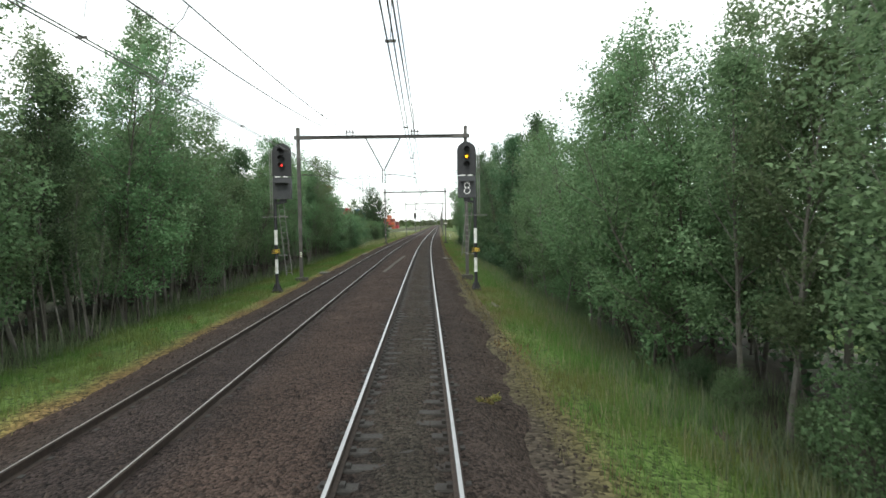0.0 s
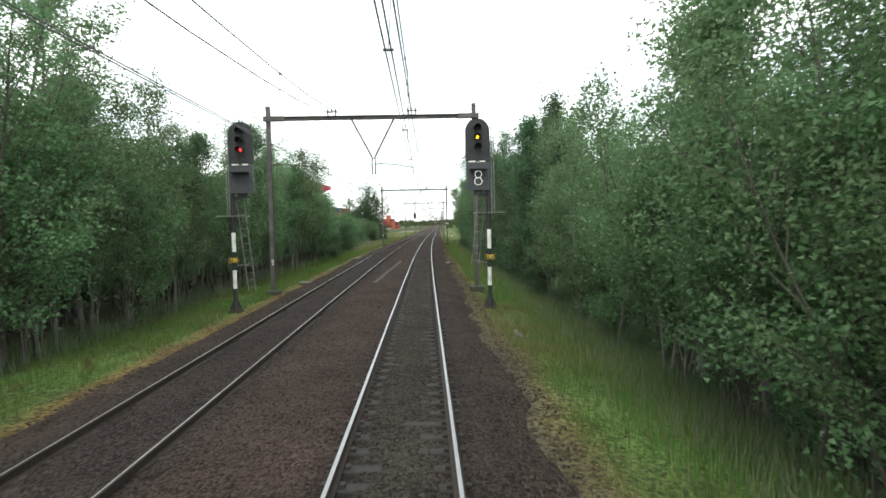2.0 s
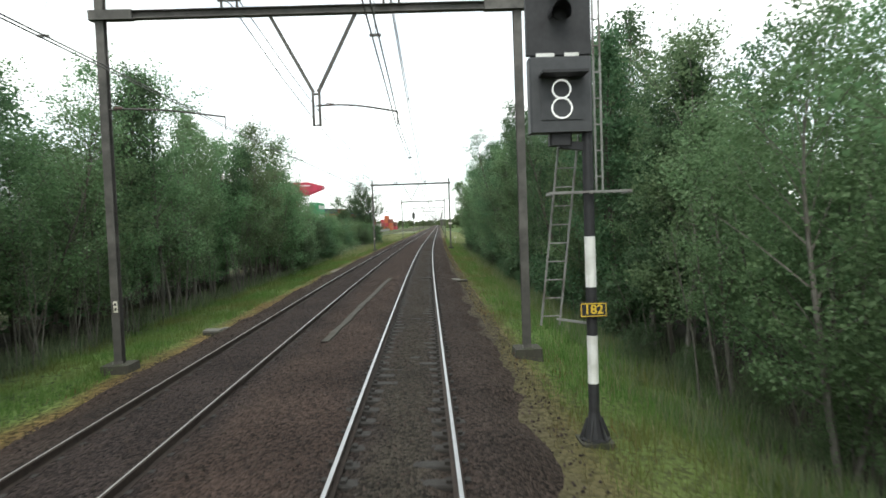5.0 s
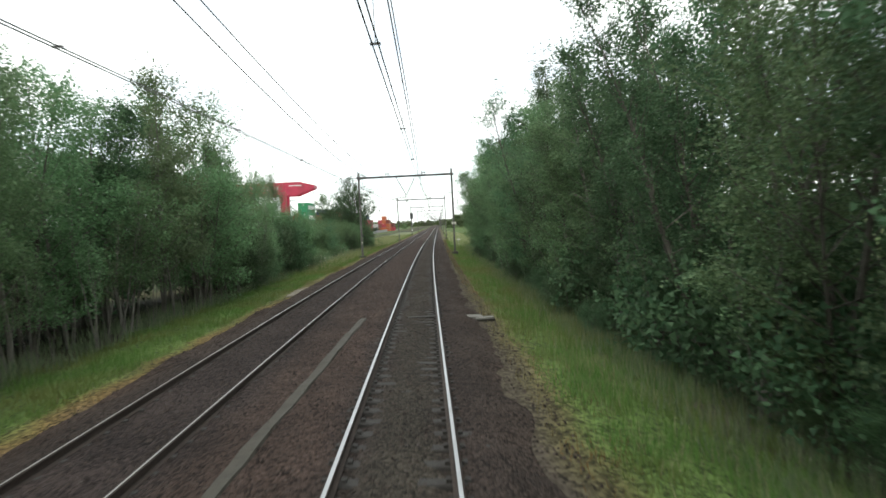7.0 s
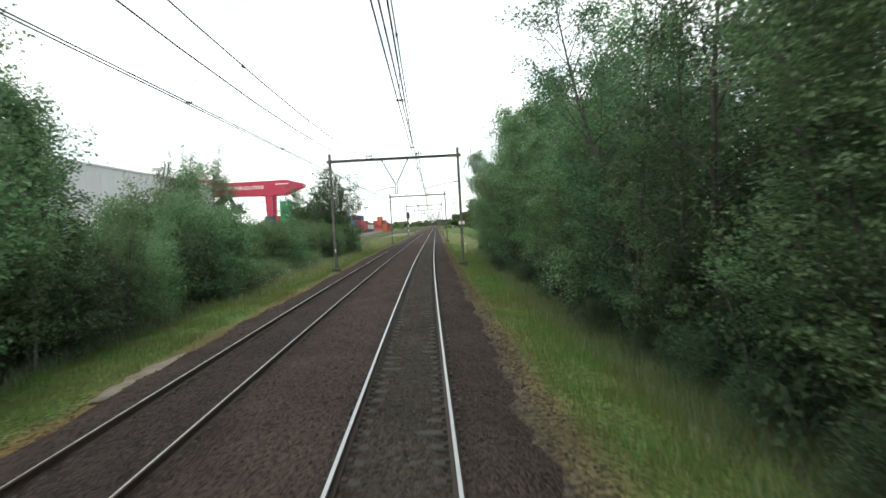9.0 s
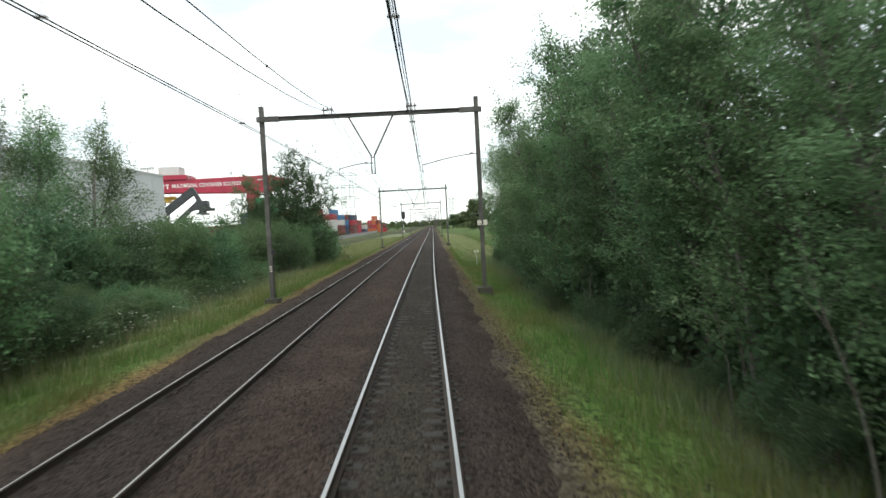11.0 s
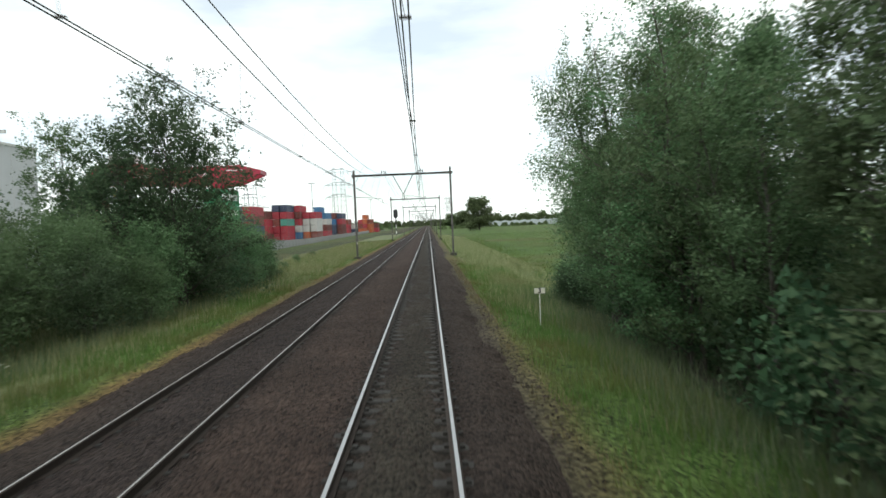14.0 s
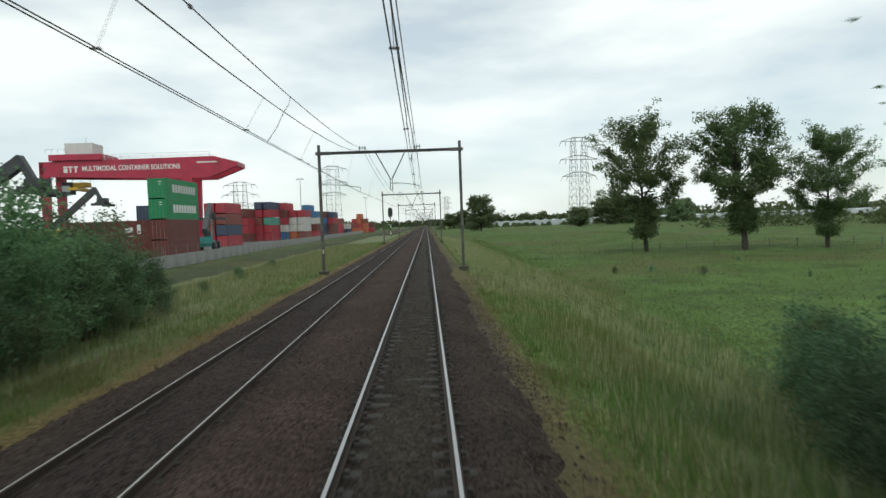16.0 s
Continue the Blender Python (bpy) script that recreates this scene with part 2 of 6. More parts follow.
M_BLACK = pbr("black_signal_paint", (0.018, 0.018, 0.02), (0.036, 0.036, 0.038), scale=6, rough=0.6, bump=0.05)
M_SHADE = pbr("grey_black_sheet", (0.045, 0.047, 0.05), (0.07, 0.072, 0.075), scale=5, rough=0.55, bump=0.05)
M_WHITE = pbr("white_band_paint", (0.66, 0.66, 0.63), (0.78, 0.78, 0.75), scale=6, rough=0.6, bump=0.05, stain=(0.5, 0.5, 0.45), stain_scale=3)
M_SIGNW = pbr("cream_sign_enamel", (0.62, 0.60, 0.50), (0.72, 0.70, 0.60), scale=6, rough=0.4, bump=0.02, stain=(0.45, 0.42, 0.33), stain_scale=4)
M_YELLOW = pbr("yellow_lettering", (0.62, 0.42, 0.04), (0.72, 0.5, 0.06), scale=9, rough=0.5, bump=0)
M_INK = pbr("black_lettering", (0.015, 0.015, 0.015), (0.03, 0.03, 0.03), scale=9, rough=0.5, bump=0)
M_SLAB = pbr("pale_concrete_slab", (0.11, 0.107, 0.096), (0.19, 0.184, 0.165), scale=6, bump=0.3, stain=(0.12, 0.115, 0.095), stain_scale=2.5)
M_SAND = pbr("sandy_strip", (0.036, 0.032, 0.025), (0.058, 0.053, 0.041), scale=4, bump=0.3, fine=30)
M_BARK = pbr("grey_bark", (0.055, 0.049, 0.039), (0.11, 0.10, 0.082), scale=5, bump=0.5, fine=25)
M_PALEBARK = pbr("pale_bark", (0.10, 0.093, 0.078), (0.19, 0.178, 0.155), scale=5, bump=0.4, fine=25, stain=(0.08, 0.07, 0.055), stain_scale=3)
M_OAKBARK = pbr("dark_oak_bark", (0.03, 0.026, 0.02), (0.06, 0.053, 0.042), scale=3, bump=0.5, fine=15)
M_LEAF = leafy("alder_leaves", (0.098, 0.168, 0.076), (0.172, 0.262, 0.130), glow=0.48)
M_LEAF2 = leafy("birch_leaves", (0.116, 0.182, 0.090), (0.204, 0.288, 0.152), glow=0.48)
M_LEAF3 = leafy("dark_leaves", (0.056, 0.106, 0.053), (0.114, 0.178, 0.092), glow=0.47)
M_OAK = leafy("oak_leaves", (0.086, 0.132, 0.056), (0.155, 0.208, 0.094), glow=0.48)
M_FIELD = leafy("field_tree_leaves", (0.110, 0.155, 0.075), (0.185, 0.240, 0.120), glow=0.48)
M_BLADE = patchy(leafy("grass_blades", (0.058, 0.112, 0.022), (0.128, 0.200, 0.052), glow=0.35), (0.135, 0.150, 0.048), 0.32)
M_HAY = patchy(leafy("dry_grass_blades", (0.085, 0.082, 0.034), (0.17, 0.155, 0.075), glow=0.3), (0.150, 0.088, 0.036), 0.28, 0.5, 0.64)
M_RANK = leafy("rank_undergrowth", (0.080, 0.120, 0.058), (0.200, 0.228, 0.130), glow=0.35)
M_WEED = leafy("pale_weeds", (0.110, 0.150, 0.080), (0.230, 0.260, 0.160), glow=0.4)
M_SEED = leafy("seeding_grass_heads", (0.17, 0.18, 0.085), (0.34, 0.33, 0.19), glow=0.35)
M_BLOSSOM = leafy("white_blossom", (0.38, 0.38, 0.30), (0.62, 0.62, 0.54), glow=0.3)
M_FLOWER = leafy("yellow_weed", (0.12, 0.125, 0.04), (0.24, 0.21, 0.07), glow=0.25)


# ---- building tools ----
class Shape:
    """Collects the corners and faces of one mesh."""

    def __init__(self):
        self.v, self.f, self.mi = [], [], []

    def add(self, verts, faces, mi=0):
        o = len(self.v)
        self.v += [tuple(p) for p in verts]
        self.f += [tuple(i + o for i in q) for q in faces]
        self.mi += [mi] * len(faces)
        return self

    def box(self, c, d, m=None, taper=1.0, edge=0.0, mi=0):
        """A block about c with sizes d, its top tapered, its upright edges cut off by edge."""
        x, y, z = (k / 2 for k in d)
        e = min(edge, x * 0.8, y * 0.8)
        if e:
            ring = [(-x + e, -y), (x - e, -y), (x, -y + e), (x, y - e), (x - e, y), (-x + e, y), (-x, y - e), (-x, -y + e)]
        else:
            ring = [(-x, -y), (x, -y), (x, y), (-x, y)]
        n = len(ring)
        pts = [Vector((a, b, -z)) for a, b in ring] + [Vector((a * taper, b * taper, z)) for a, b in ring]
        pts = [Vector(c) + (m.to_3x3() @ p if m else p) for p in pts]
        faces = [tuple(reversed(range(n))), tuple(range(n, 2 * n))] + [(i, (i + 1) % n, n + (i + 1) % n, n + i) for i in range(n)]
        return self.add(pts, faces, mi)

    def tube(self, path, r, n=6, r2=None, mi=0, cap=True):
        path = [Vector(p) for p in path]
        if len(path) < 2:
            return self
        verts, k = [], len(path)
        for i, p in enumerate(path):
            d = (path[min(i + 1, k - 1)] - path[max(i - 1, 0)])
            d = d.normalized() if d.length > 1e-9 else Vector((0, 0, 1))
            side = d.cross(Vector((0, 0, 1)) if abs(d.z) < 0.9 else Vector((1, 0, 0))).normalized()
            up = side.cross(d)
            rr = r if r2 is None else r + (r2 - r) * i / (k - 1)
            verts += [p + (side * math.cos(2 * math.pi * j / n) + up * math.sin(2 * math.pi * j / n)) * rr for j in range(n)]
        faces = [(i * n + j, i * n + (j + 1) % n, (i + 1) * n + (j + 1) % n, (i + 1) * n + j) for i in range(k - 1) for j in range(n)]
        if cap:
            faces += [tuple(reversed(range(n))), tuple(range((k - 1) * n, k * n))]
        return self.add(verts, faces, mi)

    def slab(self, outline, axis, lo, hi, mi=0):
        """An outline of two coordinates pushed from lo to hi along an axis (0, 1 or 2)."""
        def put(p, t):
            q = list(p)
            q.insert(axis, t)
            return tuple(q)
        n = len(outline)
        verts = [put(p, lo) for p in outline] + [put(p, hi) for p in outline]
        faces = [tuple(reversed(range(n))), tuple(range(n, 2 * n))] + [(i, (i + 1) % n, n + (i + 1) % n, n + i) for i in range(n)]
        return self.add(verts, faces, mi)

    def beam(self, a, b, w, h, mi=0):
        """A squared bar from a to b."""
        a, b = Vector(a), Vector(b)
        d = (b - a).normalized()
        side = d.cross(Vector((0, 0, 1)) if abs(d.z) < 0.95 else Vector((0, 1, 0))).normalized() * (w / 2)
        up = side.cross(d).normalized() * (h / 2)
        pts = [p + s * i + t * j for p in (a, b) for s, t, i, j in ((side, up, -1, -1), (side, up, 1, -1), (side, up, 1, 1), (side, up, -1, 1))]
        return self.add(pts, [(3, 2, 1, 0), (4, 5, 6, 7), (0, 1, 5, 4), (1, 2, 6, 5), (2, 3, 7, 6), (3, 0, 4, 7)], mi)

    def mesh(self, name, *mats, smooth=False):
        me = bpy.data.meshes.new(name)
        me.from_pydata(self.v, [], self.f)
        for m in mats:
            me.materials.append(m)
        if len(mats) > 1:
            me.polygons.foreach_set("material_index", self.mi)
        if smooth:
            me.polygons.foreach_set("use_smooth", [True] * len(me.polygons))
        me.update()
        return me


def part(name, shape, material, parent, label="", smooth=False):
    mats = material if isinstance(material, tuple) else (material,)
    me = shape if isinstance(shape, bpy.types.Mesh) else shape.mesh(name, *mats, smooth=smooth)
    ob = new(name, me)
    ob.parent = parent
    return tagged(ob, label)


def thing(name, label, category, group="", kind="", m=None):
    ob = new(name)
    ob.empty_display_size = 0.3
    if m:
        ob.matrix_basis = m
    return tagged(ob, label, category, group, kind)


def solid(name, shape, material, label, category="", kind="", group="", smooth=False):
    mats = material if isinstance(material, tuple) else (material,)
    return tagged(new(name, shape.mesh(name, *mats, smooth=smooth)), label, category, group, kind)


def words(text, size, material, parent, m, name="lettering", depth=0.004, bold=0.0):
    """Writing in the built-in font, as a mesh; its plane is x to the right and y up in m."""
    cu = bpy.data.curves.new(name, "FONT")
    cu.body, cu.size, cu.align_x, cu.align_y, cu.extrude, cu.resolution_u, cu.offset = text, size, "CENTER", "CENTER", depth, 3, bold
    tmp = bpy.data.objects.new(name, cu)
    me = bpy.data.meshes.new_from_object(tmp)
    bpy.data.objects.remove(tmp)
    me.materials.clear()
    me.materials.append(material)
    ob = new(name, me)
    ob.parent = parent
    ob.matrix_basis = m
    return ob


FACING = pose(0, 0, 0, 90, 0, 0)       # writing that faces a viewer who looks along +y


# ---- ground ----
PROFILE_U = [-4000, -60, -30, -16, -12, -10, -7.6, -6.6, -5.2, 1.3, 2.0, 2.6, 3.3, 5.0, 7.5, 11, 40, 4000]
PROFILE_Z = [-1.25, -1.1, -1.1, -1.0, -0.85, -0.7, -0.54, -0.5, -0.66, -0.66, -0.50, -0.5, -0.62, -0.98, -1.45, -1.65, -1.65, -1.65]


def ground_z(s, u):
    s, u = np.asarray(s, float), np.asarray(u, float)
    wave = 0.06 * np.sin(s * 0.7 + u * 1.3) * np.sin(s * 0.23 - u * 0.6) + 0.04 * np.sin(s * 1.9 + 2 * u)
    return np.interp(u, PROFILE_U, PROFILE_Z) + wave * np.clip((np.abs(u + 2) - 4.2) / 2, 0, 1) * (np.abs(u) < 80)


def sheet(name, ss, us, zf, material, label, category, kind="structure"):
    S, U = np.meshgrid(ss, us, indexing="ij")
    X, Y = plan(S, U)
    Z = zf(S, U)
    n, k = len(ss), len(us)
    idx = np.arange(n * k).reshape(n, k)
    quads = np.stack([idx[:-1, :-1], idx[:-1, 1:], idx[1:, 1:], idx[1:, :-1]], -1).reshape(-1, 4)
    me = bpy.data.meshes.new(name)
    me.from_pydata(np.stack([X, Y, Z], -1).reshape(-1, 3).tolist(), [], quads.tolist())
    uvs = me.uv_layers.new(name="across_along")
    flat = np.stack([U, S], -1).reshape(-1, 2)[quads.reshape(-1)]
    uvs.data.foreach_set("uv", flat.reshape(-1).astype(np.float32))
    me.materials.append(material)
    me.polygons.foreach_set("use_smooth", [True] * len(me.polygons))
    return tagged(new(name, me), label, category, "", kind)


far_s = [300, 340, 400, 480, 600, 800, 1100, 1600, 2400, 3400, 4500]
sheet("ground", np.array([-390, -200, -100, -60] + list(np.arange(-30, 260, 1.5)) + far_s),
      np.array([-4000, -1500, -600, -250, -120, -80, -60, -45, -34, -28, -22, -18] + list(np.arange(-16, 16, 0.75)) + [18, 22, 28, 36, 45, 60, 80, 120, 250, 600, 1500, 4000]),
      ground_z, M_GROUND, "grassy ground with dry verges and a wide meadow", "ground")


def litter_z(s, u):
    """Height of the darkened fallen leaves: a hand above the ground, run out to nothing at both rims."""
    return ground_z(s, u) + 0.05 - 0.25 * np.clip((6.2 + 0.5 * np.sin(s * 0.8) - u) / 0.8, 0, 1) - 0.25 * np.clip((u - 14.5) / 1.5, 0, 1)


# Litter toned down so that the shade of the belt sits in its colour.
M_SHADED_LITTER = pbr("shaded_leaf_litter", (0.030, 0.026, 0.018), (0.075, 0.064, 0.042), scale=3, bump=0.5, fine=12, stain=(0.050, 0.070, 0.028), stain_scale=0.7)
sheet("forest_floor", np.arange(-6, 141.5, 1.5), np.arange(5.25, 16.6, 0.75), litter_z, M_SHADED_LITTER, "leaf litter and moss, its colour darkened for the shade under the trees", "ground")


def open_z(s, u):
    """The rank sward of the open verge, run out to nothing at its rims."""
    return ground_z(s, u) + 0.05 - 0.25 * np.clip((u + 9.6) / 0.8, 0, 1) - 0.25 * np.clip((-18.6 - u) / 2.0, 0, 1) - 0.3 * np.clip((101 - s) / 5, 0, 1) - 0.3 * np.clip((s - 360) / 40, 0, 1)


M_SWARD = pbr("rank_sward", (0.062, 0.088, 0.028), (0.120, 0.136, 0.052), scale=0.9, bump=0.6, fine=14, stain=(0.135, 0.130, 0.062), stain_scale=0.25)
sheet("open_verge", np.array(list(np.arange(95, 262, 2.0)) + [270, 280, 290, 300, 320, 340, 360, 380, 400]), np.arange(-20.8, -8.6, 0.8), open_z, M_SWARD, "rank yellow-green sward on the open verge", "ground")


def track_lean(s, u):
    """How far the canted tracks lift or lower the bed."""
    c = np.tan(cant(s))
    a, mid = side_cant(s)
    a, mid = np.tan(a), mid + 0.03
    out = mid + 1.5 * a
    lean = np.where(u < -6.0, out * np.clip((u + 7.0) / 1.0, 0, 1), mid - a * (u + 3.94))
    q = np.clip((u + 2.4) / 1.1, 0, 1)
    lean = np.where(u > -2.4, (mid - 1.54 * a) * (1 - q) + 1.3 * c * q, lean)
    return np.where(u > -1.3, np.interp(u, [-1.3, 1.3, 2.0], [1.3, -1.3, -0.3]) * c, lean)


BED_U = [-6.75, -6.0, -5.4, -5.05, -4.85, -4.55, -4.3, -3.94, -3.6, -3.35, -3.05, -2.8, -2.2, -1.6, -1.15, -0.88, -0.60, -0.43, 0, 0.43, 0.60, 0.88, 1.15, 1.40, 1.62, 1.85, 2.1, 2.45]
BED_Z = [-0.60, -0.33, -0.20, -0.165, -0.175, -0.19, -0.168, -0.155, -0.168, -0.19, -0.175, -0.165, -0.145, -0.145, -0.145, -0.17, -0.235, -0.172, -0.155, -0.172, -0.235, -0.17, -0.145, -0.17, -0.25, -0.36, -0.48, -0.66]


def bed_z(s, u):
    s, u = np.asarray(s, float), np.asarray(u, float)
    wave = 0.012 * np.sin(s * 2.1 + u * 5) + 0.014 * np.sin(s * 0.9 - u * 3.1) + 0.008 * np.sin(s * 5.3 + u * 9)
    edge = np.clip(np.minimum(np.abs(u - 2.0), np.abs(u + 6.1)) * -2.2 + 1.6, 0, 1)
    wave = wave + edge * (0.05 * np.sin(s * 1.1 + 1.7 * np.sin(s * 0.37)) + 0.045 * np.sin(s * 2.3 + u + 2 * np.sin(s * 0.8)) + 0.03 * np.sin(s * 6.1 + 3 * u) + 0.05 * np.sin(s * 0.31 + 1))
    shift = np.where(u < -2.2, side_at(s) - 3.94, 0)
    return np.interp(u + shift, BED_U, BED_Z) + wave + track_lean(s, u)


sheet("ballast_bed", np.array([-60, -30] + list(np.arange(-10, 175, 0.5)) + list(np.arange(178, 260, 6)) + far_s), np.array(BED_U), bed_z, M_BALLAST,
      "dark brown-grey crushed stone bed under both tracks", "ballast")


def rail_mesh(name, second, side, ss, head):
    """A flat-bottomed rail, its running surface polished."""
    prof = [(-0.025, -0.001), (-0.013, 0.0), (0.013, 0.0), (0.025, -0.001), (0.035, -0.006), (0.036, -0.036), (0.009, -0.052), (0.009, -0.13), (0.070, -0.148), (0.070, -0.159),
            (-0.070, -0.159), (-0.070, -0.148), (-0.009, -0.13), (-0.009, -0.052), (-0.036, -0.036), (-0.035, -0.006)]
    sh, n = Shape(), len(prof)
    for s in ss:
        a, drop = (float(k) for k in side_cant(s)) if second else (float(cant(s)), 0.0)
        mid = -float(side_at(s)) if second else 0.0
        for pu, pz in prof:
            v = side * GAUGE + pu
            sh.v.append(tuple(at(s, mid + v * math.cos(a) + pz * math.sin(a), drop + pz * math.cos(a) - v * math.sin(a))))
    for i in range(len(ss) - 1):
        for j in range(n):
            k = (j + 1) % n
            sh.f.append((i * n + j, (i + 1) * n + j, (i + 1) * n + k, i * n + k))
            sh.mi.append(0 if j == 1 or j in (0, 2) and not second else 1)
    return sh.mesh(name, head, M_RUST)


rail_s = list(np.arange(-40, 240, 3.0)) + list(range(240, 900, 15)) + [1000, 1200, 1500]
tracks = []
for second, head, what in ((False, M_RAILTOP, "track with bright rails on concrete sleepers"), (True, M_OLDRAIL, "second track with duller rails in dark ballast")):
    track = thing("railway_track", what, "railway track", kind="structure")
    for side in (-1, 1):
        part("rail", rail_mesh("rail", second, side, rail_s, head), None, track)
    tracks.append(track)

# the pale strip over a buried cable, and slabs over cable pits
strip = Shape()
prev = None
for s in np.arange(43, 62.1, 0.5):
    w, c = 0.12 + 0.012 * math.sin(s * 2.3), -2.16 + (s - 48) * 0.033
    row = [at(s, c + k, float(bed_z(s, c)) + z) for k, z in ((-w, -0.03), (-w * 0.8, 0.035), (w * 0.8, 0.04), (w, -0.03))]
    strip.v += [tuple(p) for p in row]
    if prev is not None:
        strip.f += [(prev + j, prev + j + 1, prev + 5 + j, prev + 4 + j) for j in range(3)]
    prev = len(strip.v) - 4
solid("cable_trench_strip", strip, M_SAND, "pale sandy strip over a buried cable between the tracks", "cable strip", "structure")


def cable_pit(s, u, turn, pieces, label):
    pit = thing("cable_pit_cover", label, "pit cover", "cable pit covers", m=on_line(s, u, max(float(bed_z(s, u)), float(ground_z(s, u))) + 0.02, turn))
    part("pit_wall", Shape().box((0, 0, -0.06), (0.95, 0.8, 0.2), edge=0.03), M_BLOCK, pit)
    for x, y, w, d, tilt in pieces:
        part("slab", Shape().box((x, y, 0.07), (w, d, 0.055), m=pose(0, 0, 0, tilt, tilt / 2, tilt), edge=0.02), M_SLAB, pit)


cable_pit(63.3, 2.22, 5, [(-0.16, 0.27, 0.55, 0.40, 4), (0.12, -0.24, 0.64, 0.40, -3)], "pale concrete slabs over a cable pit beside the track")
cable_pit(47.8, -6.6, -8, [(-0.2, -0.18, 0.55, 0.40, 3), (0.2, 0.25, 0.5, 0.38, -3)], "weathered concrete slabs lying askew on a cable pit")
duct = Shape()
duct.box((0, 0, 0), (1.3, 0.28, 0.05), edge=0.02)
ob = solid("cable_duct", duct, M_SLEEPER, "dark cable duct lying across the track bed", "cable duct")
ob.matrix_basis = on_line(62.4, 0.0, -0.175, 0)

# ---- overhead line portals ----
PORTALS = [42.31, 111.6, 179.4, 246.3] + [312 + 66 * i for i in range(11)]
U_L, U_R, Z_BAR = -7.34, 2.93, 8.30
SHIFT_S, SHIFT_U = [42.31, 111.6, 250], [0.0, 0.21, 0.14]     # how far the portals stand to the right of the plan


def i_outline(w, d, t):
    """The outline of an I-section: its flanges w wide, d apart."""
    a, b, c = w / 2, d / 2, t / 2
    return [(-a, -b), (a, -b), (a, -b + t), (c, -b + t), (c, b - t), (a, b - t), (a, b), (-a, b), (-a, b - t), (-c, b - t), (-c, -b + t), (-a, -b + t)]


def h_mast(h):
    sh = Shape()
    sh.slab(i_outline(0.20, 0.20, 0.018), 2, 0, h)
    return sh


def insulator(sh, p, n=3, r=0.055):
    x, y, z = p
    sh.tube([(x, y, z), (x, y, z + 0.05 * n + 0.05)], 0.022, 8)
    for i in range(n):
        sh.tube([(x, y, z + 0.02 + 0.05 * i), (x, y, z + 0.045 + 0.05 * i)], r, 8, r * 0.45)


